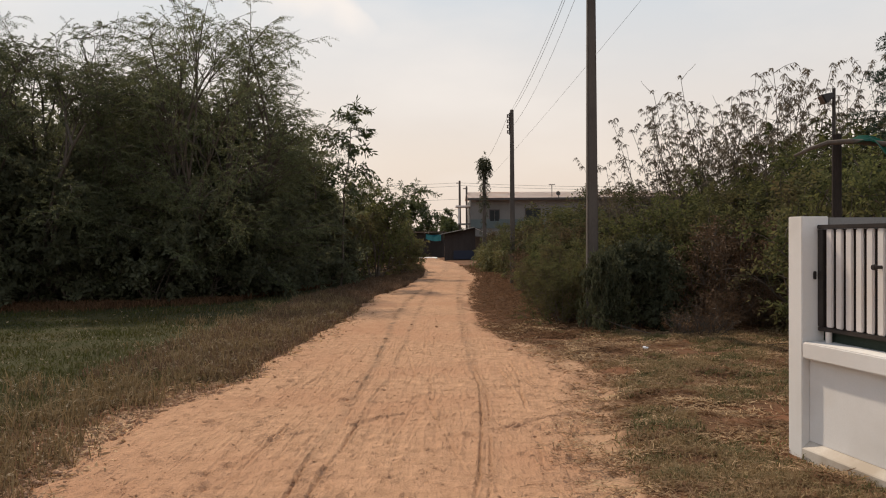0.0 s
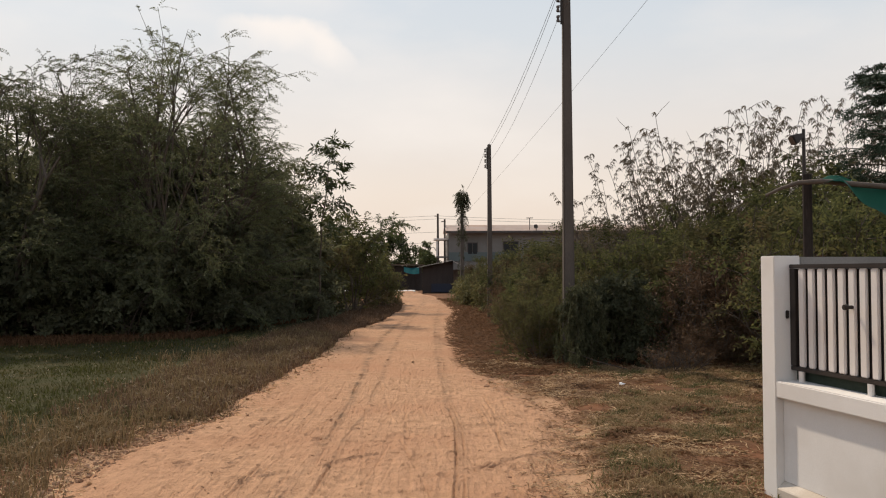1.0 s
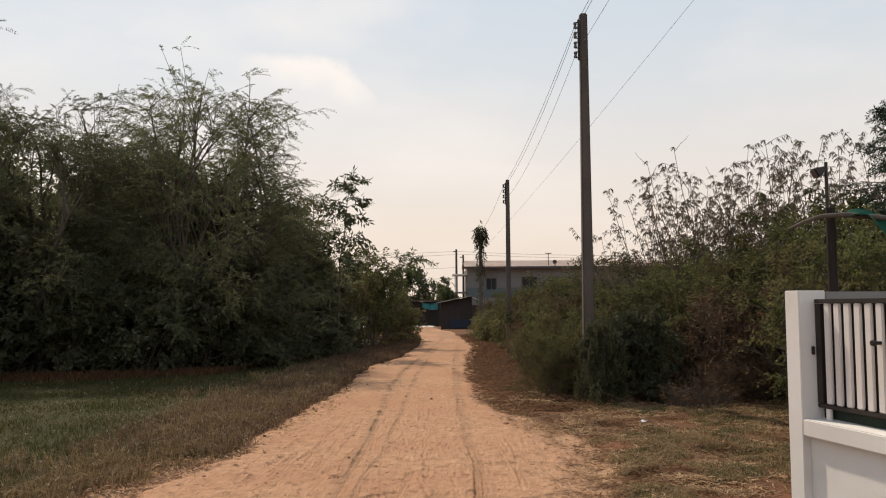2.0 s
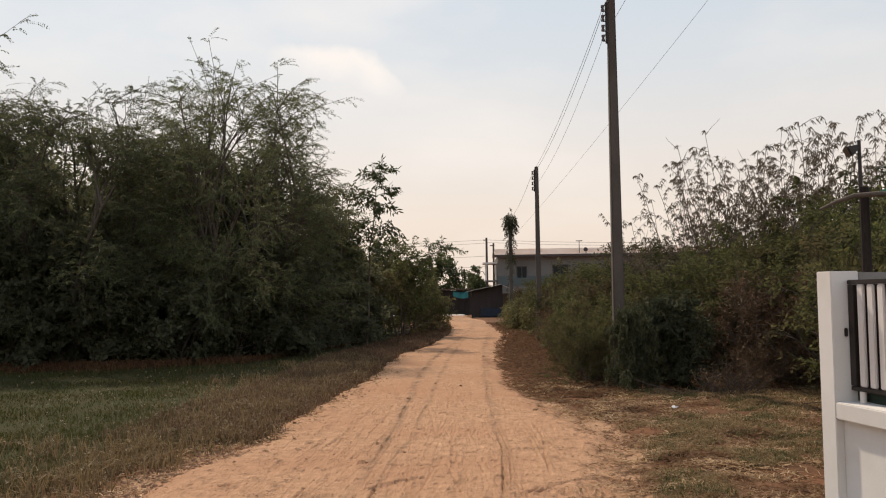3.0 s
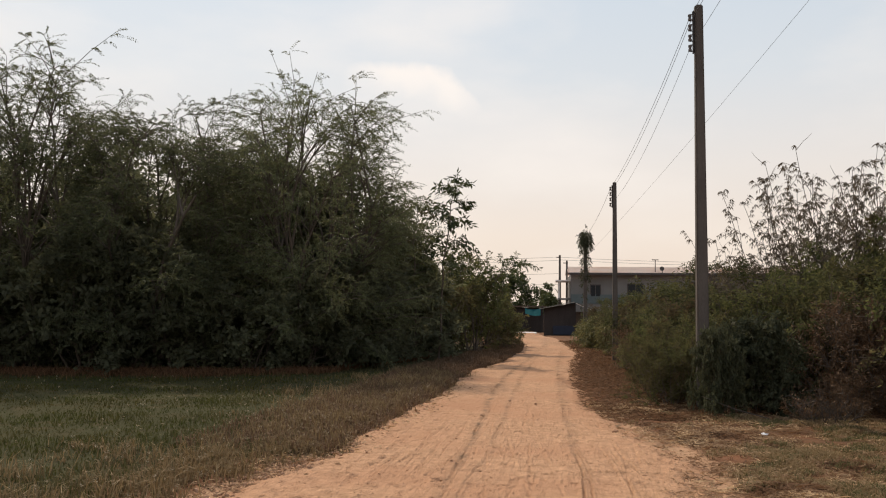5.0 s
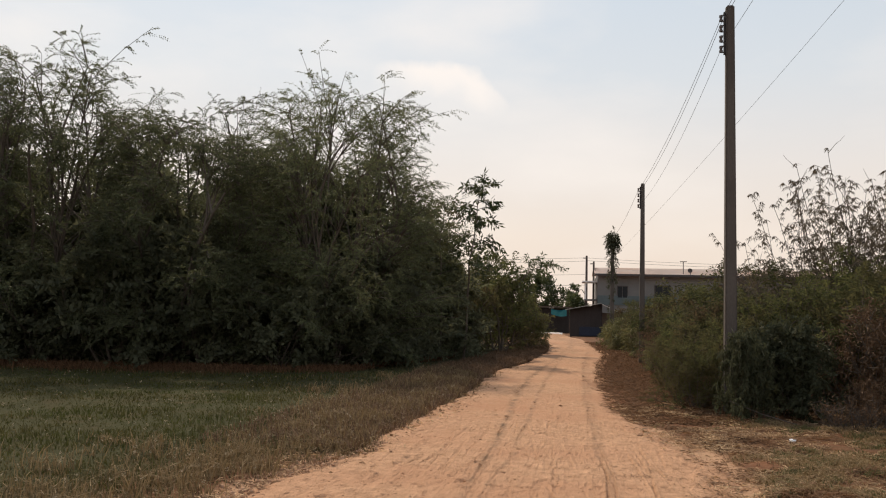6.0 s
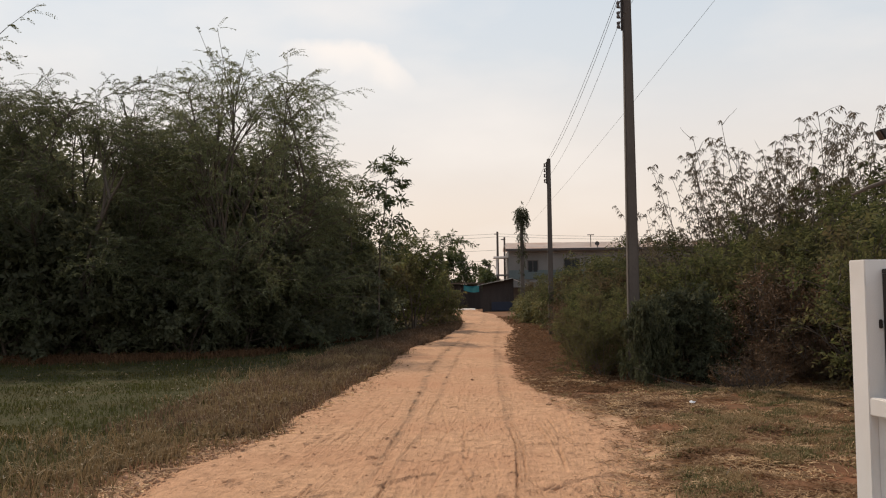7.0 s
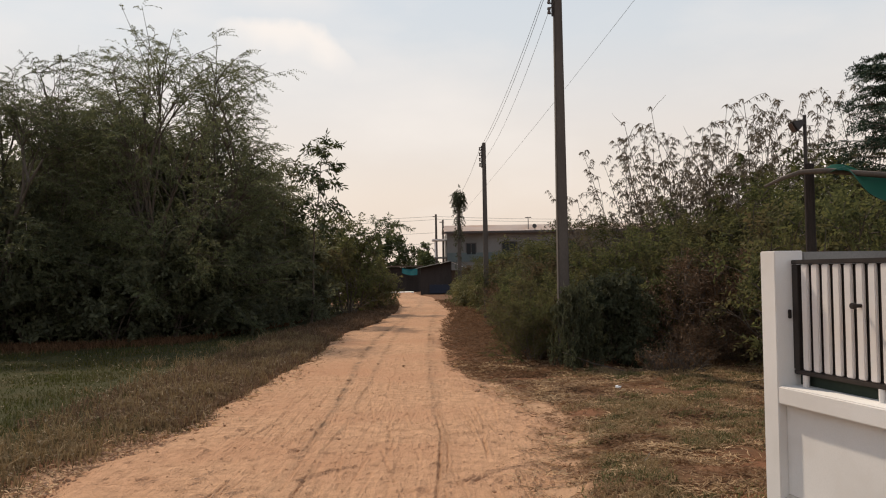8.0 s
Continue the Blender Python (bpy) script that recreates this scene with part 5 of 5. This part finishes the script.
    part("bolt_knob", bm, "iron", r)
    part("latch", box(0.152, 0.168, 0.080, 0.100, 1.21, 1.265, 0.004), "iron", t)

    # timber post with flood lamp, branch rail and shade net
    p = thing("lamp_post", (2.89, 6.243, 0), "dark timber post with a small flood lamp", "post")
    bm = bmesh.new()
    bmesh.ops.create_cone(bm, segments=10, radius1=0.040, radius2=0.033, depth=2.35, cap_ends=True, matrix=Matrix.Translation((0, 0, 1.065)))
    part("post", bm, "post", p)
    bm = bmesh.new()
    bmesh.ops.create_cone(bm, segments=10, radius1=0.014, radius2=0.012, depth=0.42, cap_ends=True, matrix=Matrix.Translation((-0.02, 0, 2.37)))
    part("mast", bm, "iron", p)
    tilt = Matrix.Translation((-0.066, 0, 2.515)) @ Matrix.Rotation(radians(62), 4, "Y")
    bm = bmesh.new()
    bmesh.ops.create_cone(bm, segments=4, radius1=0.056, radius2=0.022, depth=0.085, cap_ends=True, matrix=tilt @ Matrix.Rotation(radians(45), 4, "Z"))
    bmesh.ops.bevel(bm, geom=bm.edges[:], offset=0.005, segments=2, affect="EDGES")
    part("lamp_head", bm, "iron", p)
    bm = bmesh.new()
    bmesh.ops.create_cone(bm, segments=4, radius1=0.044, radius2=0.044, depth=0.006, cap_ends=True, matrix=tilt @ Matrix.Translation((0, 0, -0.05)) @ Matrix.Rotation(radians(45), 4, "Z"))
    part("lens", bm, "tin", p, "pale lamp glass")
    rng = np.random.default_rng(6)
    b = thing("branch_rail", (2.89, 6.20, 2.14), "bent dry branch lashed across the post", "branch")
    pts = np.array([(-0.34, -0.02, -0.06), (-0.24, -0.05, -0.012), (-0.12, -0.07, 0.028), (0.05, -0.08, 0.038), (0.35, -0.08, 0.010), (0.6, -0.07, -0.008), (1.0, -0.07, -0.02), (1.6, -0.05, -0.01), (2.4, 0, 0.0)])
    v, q = tubes([(pts, np.array([0.009, 0.013, 0.017, 0.019, 0.021, 0.022, 0.022, 0.024, 0.02]))], 8)
    part("rod", fast_mesh("rod", v, q, True), "bamboo", b)
    n = thing("shade_net", (2.89, 6.20, 2.14), "green shade net draped over a branch", "net")
    U, V = np.meshgrid(np.linspace(0, 1, 60), np.linspace(0, 1, 24), indexing="ij")
    X = 0.06 + 2.2 * U
    Zt = np.interp(X, (0.06, 0.14, 0.22, 0.32, 0.6, 2.3), (0.045, 0.075, 0.072, 0.036, 0.02, 0.015)) + 0.006 * np.sin(U * 17)
    drop = (0.03 + np.interp(X, (0.15, 0.28, 0.5, 1.2, 2.3), (0.0, 0.14, 0.30, 0.42, 0.46)) + 0.02 * np.sin(U * 23)) * V
    Yn = -0.12 + 0.10 * np.cos(V * 2.2) + 0.02 * np.sin(U * 40 + V * 5) - 0.05 * V
    part("sheet", grid_mesh("sheet", X, Yn, Zt - drop + 0.012 * np.sin(U * 31 + V * 9)), "net", n)


def build_plot_plants():
    hedge = [grow(300 + i, 2.4, 1.5, stems=5, limbs=8, boughs=5, twigs=4, low=0.05, leaf=(0.26, 5, 0.10, 0.045), lean=0.5, radius=0.035, feather=0.3) for i in range(1)]
    for i, (x, y, s) in enumerate(((5.6, 10.8, 1.0), (7.0, 10.4, 1.1), (8.6, 10.6, 1.1), (5.9, 12.3, 1.05), (7.6, 12.4, 1.1))):
        plant("garden_shrub", hedge[0], (x, y, 0), "leaf_shrub", "green shrub behind the boundary wall", "shrub", "plot shrubs", i * 67, (s, s, s))
    # layered conifer
    rng = np.random.default_rng(9)
    t = thing("conifer", (9.0, 15.4, 0), "dark layered conifer behind the wall", "tree")
    wood, P, D = [(np.array([(0, 0, -0.1), (0.05, 0, 2.5), (0, 0.03, 5.7)]), np.array([0.10, 0.07, 0.012]))], [], []
    for z in np.arange(1.0, 5.5, 0.24):
        for k in range(9):
            a = rng.uniform(0, 2 * np.pi)
            ln = (0.35 + (6.4 - z) * 0.34) * rng.uniform(0.8, 1.1)
            br = bend(rng, (0, 0, z), (math.cos(a), math.sin(a), 0.30), ln, 6, 0.06, -0.06)
            wood.append((br, np.linspace(0.02, 0.005, 7)))
            for m in range(17):
                u = rng.uniform(0.8, 6)
                i = min(int(u), 5)
                P.append(br[i] + (br[i + 1] - br[i]) * (u - i))
                D.append(unit(br[i + 1] - br[i]) + rng.normal(0, 0.45, 3) * np.array([1, 1, 0.5]))
    v, q = leaves(rng, np.array(P), np.array(D), 0.24, 8, 0.075, 0.02, 0.25)
    wv, wq = tubes(wood, 5)
    part("trunk", fast_mesh("trunk", wv, wq), "bark", t)
    part("crown", fast_mesh("crown", v, q), "needle", t)


build_wall()
build_plot_plants()


# ---- buildings at the end of the lane ----
def build_far():
    h = thing("house", (2.4, 75, 0), "long grey two-storey house with pale metal roof", "house")
    part("wall", box(0, 24, 0, 8, -0.1, 4.95), "house", h)
    part("lower_band", box(0.02, 24, -0.06, -0.004, 2.35, 3.15), "house_low", h, "faded teal painted band")
    bm = bmesh.new()
    vs = [bm.verts.new(c) for c in ((-0.25, -0.7, 5.0), (24.3, -0.7, 5.0), (24.3, 5.0, 5.85), (-0.25, 5.0, 5.85), (24.3, 9, 5.2), (-0.25, 9, 5.2))]
    bm.faces.new((vs[0], vs[1], vs[2], vs[3]))
    bm.faces.new((vs[3], vs[2], vs[4], vs[5]))
    bmesh.ops.solidify(bm, geom=bm.faces[:], thickness=0.06)
    part("roof", bm, "roof", h)
    part("fascia", box(-0.25, 24.3, -0.76, -0.70, 4.84, 5.03), "trim", h)
    for x0, x1, z0, z1 in ((4.95, 6.2, 3.1, 4.05), (1.75, 2.55, 3.0, 3.95), (10.2, 11.4, 3.3, 4.2), (15, 16.2, 3.3, 4.2), (5.1, 6.4, 0.9, 2.1), (10.2, 11.4, 0.9, 2.1)):
        w = part("window", box(x0 - 0.08, x1 + 0.08, -0.05, -0.003, z0 - 0.08, z1 + 0.08), "trim", h)
        part("pane", box(x0, (x0 + x1) / 2 - 0.03, -0.065, -0.052, z0, z1), "glass", w)
        part("pane", box((x0 + x1) / 2 + 0.03, x1, -0.065, -0.052, z0, z1), "glass", w)
    b = part("balcony", box(-1.1, -0.003, 0.4, 3.2, 2.7, 2.82), "house", h)
    for x, y in ((-1.05, 0.45), (-1.05, 1.8), (-1.05, 3.1)):
        part("post", box(x, x + 0.09, y, y + 0.09, 2.822, 4.3), "concrete", b)
    part("canopy", box(-1.3, -0.003, 0.3, 3.3, 4.3, 4.42), "concrete", b)
    part("rail", box(-1.1, -1.04, 0.4, 3.2, 3.5, 3.56), "concrete", b)

    a = thing("antenna", (9.75, 75.5, 5.08), "thin television aerial on the house roof", "antenna")
    part("mast", box(-0.03, 0.03, -0.03, 0.03, 0, 1.15), "trim", a)
    part("boom", box(-0.28, 0.28, -0.02, 0.02, 1.12, 1.18), "trim", a)
    for k in range(4):
        part("element", box(-0.26 + k * 0.16, -0.24 + k * 0.16, -0.25, 0.25, 1.182, 1.20), "trim", a)
    d = thing("satellite_dish", (10.25, 74.6, 5.02), "small dark satellite dish on the eave", "dish")
    bm = bmesh.new()
    bmesh.ops.create_uvsphere(bm, u_segments=16, v_segments=8, radius=0.28)
    bmesh.ops.delete(bm, geom=[v for v in bm.verts if v.co.z > -0.12], context="VERTS")
    bmesh.ops.solidify(bm, geom=bm.faces[:], thickness=0.02)
    bmesh.ops.transform(bm, verts=bm.verts[:], matrix=Matrix.Translation((0, 0.2, 0.45)) @ Matrix.Rotation(radians(80), 4, "X"))
    part("bowl", bm, "trim", d)
    part("arm", box(-0.03, 0.03, 0.15, 0.21, 0, 0.45), "trim", d)
    s = thing("shed", (0.15, 57, 0), "dark lean-to shed with rusty tin roof", "shed")
    bm = bmesh.new()
    ring = [bm.verts.new(c) for c in ((-0.1, 0, -0.1), (2.0, 0, -0.1), (2.0, 0, 2.2), (-0.1, 0, 1.77))]
    face = bm.faces.new(ring)
    up = bmesh.ops.extrude_face_region(bm, geom=[face])
    bmesh.ops.translate(bm, verts=[v for v in up["geom"] if isinstance(v, bmesh.types.BMVert)], vec=(0, 3, 0))
    bmesh.ops.recalc_face_normals(bm, faces=bm.faces[:])
    part("wall", bm, "shed", s)
    part("side_wall", box(2.003, 2.9, 0.6, 2.2, -0.1, 1.6), "tin", s)
    bm = bmesh.new()
    vs = [bm.verts.new(c) for c in ((-0.45, -0.5, 1.72), (2.0, -0.5, 2.22), (2.0, 3.4, 2.3), (-0.45, 3.4, 1.8))]
    bm.faces.new(vs)
    bmesh.ops.solidify(bm, geom=bm.faces[:], thickness=0.05)
    part("roof", bm, "shed", s)
    bm = bmesh.new()
    vs = [bm.verts.new(c) for c in ((2.01, -0.5, 2.16), (3.1, -0.5, 1.68), (3.1, 2.4, 1.72), (2.01, 2.4, 2.2))]
    bm.faces.new(vs)
    bmesh.ops.solidify(bm, geom=bm.faces[:], thickness=0.04)
    part("side_roof", bm, "tin_light", s, "pale galvanised roof sheet")
    part("post", box(2.95, 3.05, -0.4, -0.3, -0.1, 1.66), "shed", s)
    for k in range(8):
        part("board", box(-0.08 + k * 0.255, 0.165 + k * 0.255, -0.03, -0.003, 0.0, 1.7 + 0.04 * (k % 3)), "shed", s)
    part("tarpaulin", box(0.5, 1.9, -0.12, -0.034, 0.05, 0.65, 0.03), "blue", s, "dark blue tarpaulin")

    d = thing("stall", (-8.0, 67, 0), "dark low stall with flat tin roof", "shed")
    part("wall", box(0, 8.0, 0, 3, -0.1, 1.9), "shed", d)
    part("roof", box(-0.2, 8.2, -0.7, 3.2, 1.95, 2.03), "tin", d)
    for x in (0.2, 2.6, 5.2, 7.9):
        part("post", box(x, x + 0.1, -0.6, -0.5, -0.1, 1.95), "shed", d)
    for k in range(16):
        part("board", box(0.04 + k * 0.5, 0.5 + k * 0.5, -0.03, -0.003, 0.0, 1.8), "shed", d)
    a = thing("awning", (-1.3, 66.2, 0), "teal cloth awning hanging from the stall", "awning")
    U, V = np.meshgrid(np.linspace(0, 1, 18), np.linspace(0, 1, 8), indexing="ij")
    part("cloth", grid_mesh("cloth", 1.2 * U - 0.1, -0.9 * V + 0.05 * np.sin(U * 14), 1.85 - 0.4 * V - 0.15 * U * V - 0.1 * np.sin(U * 3.1)), "teal", a)
    for x in (-0.2, 1.3):
        part("pole", box(x, x + 0.05, -0.85, -0.8, 0, 1.35), "shed", a)
    c = part("concrete_road", box(-30, -0.5, 62.4, 64.6, -0.1, 0.045), "concrete")
    tagged(c, "pale concrete strip crossing at the lane's end", "road", kind="structure")
    far = [grow(400 + i, 5.2, 2.6, stems=3, limbs=9, boughs=4, twigs=5, low=0.3, leaf=(0.5, 4, 0.26, 0.15), lean=0.3, radius=0.14, fine_wood=False) for i in range(2)]
    for i, (x, y, s) in enumerate(((-2.6, 84, 1.06), (0.5, 92, 0.84), (-1.0, 99, 0.55), (-7.5, 82, 1.0), (0.8, 104, 0.7), (-12, 86, 1.1), (-17, 90, 1.1), (-24, 96, 1.2), (34, 92, 1.2), (42, 95, 1.2), (-32, 98, 1.3))):
        plant("distant_tree", far[i % 2], (x, y, 0), "leaf_broad", "rounded tree in the distance", "tree", "distant trees", i * 83, (s, s, s))


build_far()


# ---- small things on the ground ----
def build_litter():
    rng = np.random.default_rng(17)
    bm = bmesh.new()
    bmesh.ops.create_icosphere(bm, subdivisions=2, radius=0.036)
    for v in bm.verts:
        v.co = Vector((v.co.x * 1.3, v.co.y, max(v.co.z, -0.02) * 0.5)) * (1 + 0.3 * float(rng.normal()))
    part_ob = part("plastic_litter", bm, "paper")
    part_ob.location = (2.62, 11.0, float(ground_height(np.array([2.62]), np.array([11.0]))[0]) + 0.03)
    tagged(part_ob, "crumpled white plastic scrap on the straw", "litter")
    for i in range(22):
        y = rng.uniform(4.2, 16)
        x = rng.uniform(-2.2, 1.4)
        s = rng.uniform(0.010, 0.022)
        if i == 0:
            x, y, s = 0.86, 11.0, 0.034
        if i % 3 == 1:
            x = float(lane_left(y)) + rng.uniform(-0.05, 0.3)
        bm = bmesh.new()
        bmesh.ops.create_icosphere(bm, subdivisions=1, radius=s)
        for v in bm.verts:
            v.co = Vector((v.co.x * 1.3, v.co.y, v.co.z * 0.7)) * (1 + 0.18 * float(rng.normal()))
        o = part("stone", bm, "stone")
        o.location = (x, y, 0.028 + s * 0.3)
        tagged(o, "small reddish stone lying on the sand", "stone", "stones on the lane")
    for x, y, a, ln in ((3.12, 12.7, 2.9, 0.9), (4.35, 11.3, 0.5, 0.5), (1.9, 7.0, 1.2, 0.3)):
        c, s_ = math.cos(a) * ln, math.sin(a) * ln
        v, q = tubes([(np.array([(0, 0, 0.02), (c * 0.5, s_ * 0.5, 0.022 + 0.12 * ln * (ln > 0.8)), (c, s_, 0.022 + 0.3 * ln * (ln > 0.8))]), np.array([0.008, 0.007, 0.004]))], 5)
        o = part("twig", fast_mesh("twig", v, q), "bamboo")
        o.location = (x, y, 0.02)
        tagged(o, "bare dry twig on the ground", "twig", "fallen twigs")


build_litter()
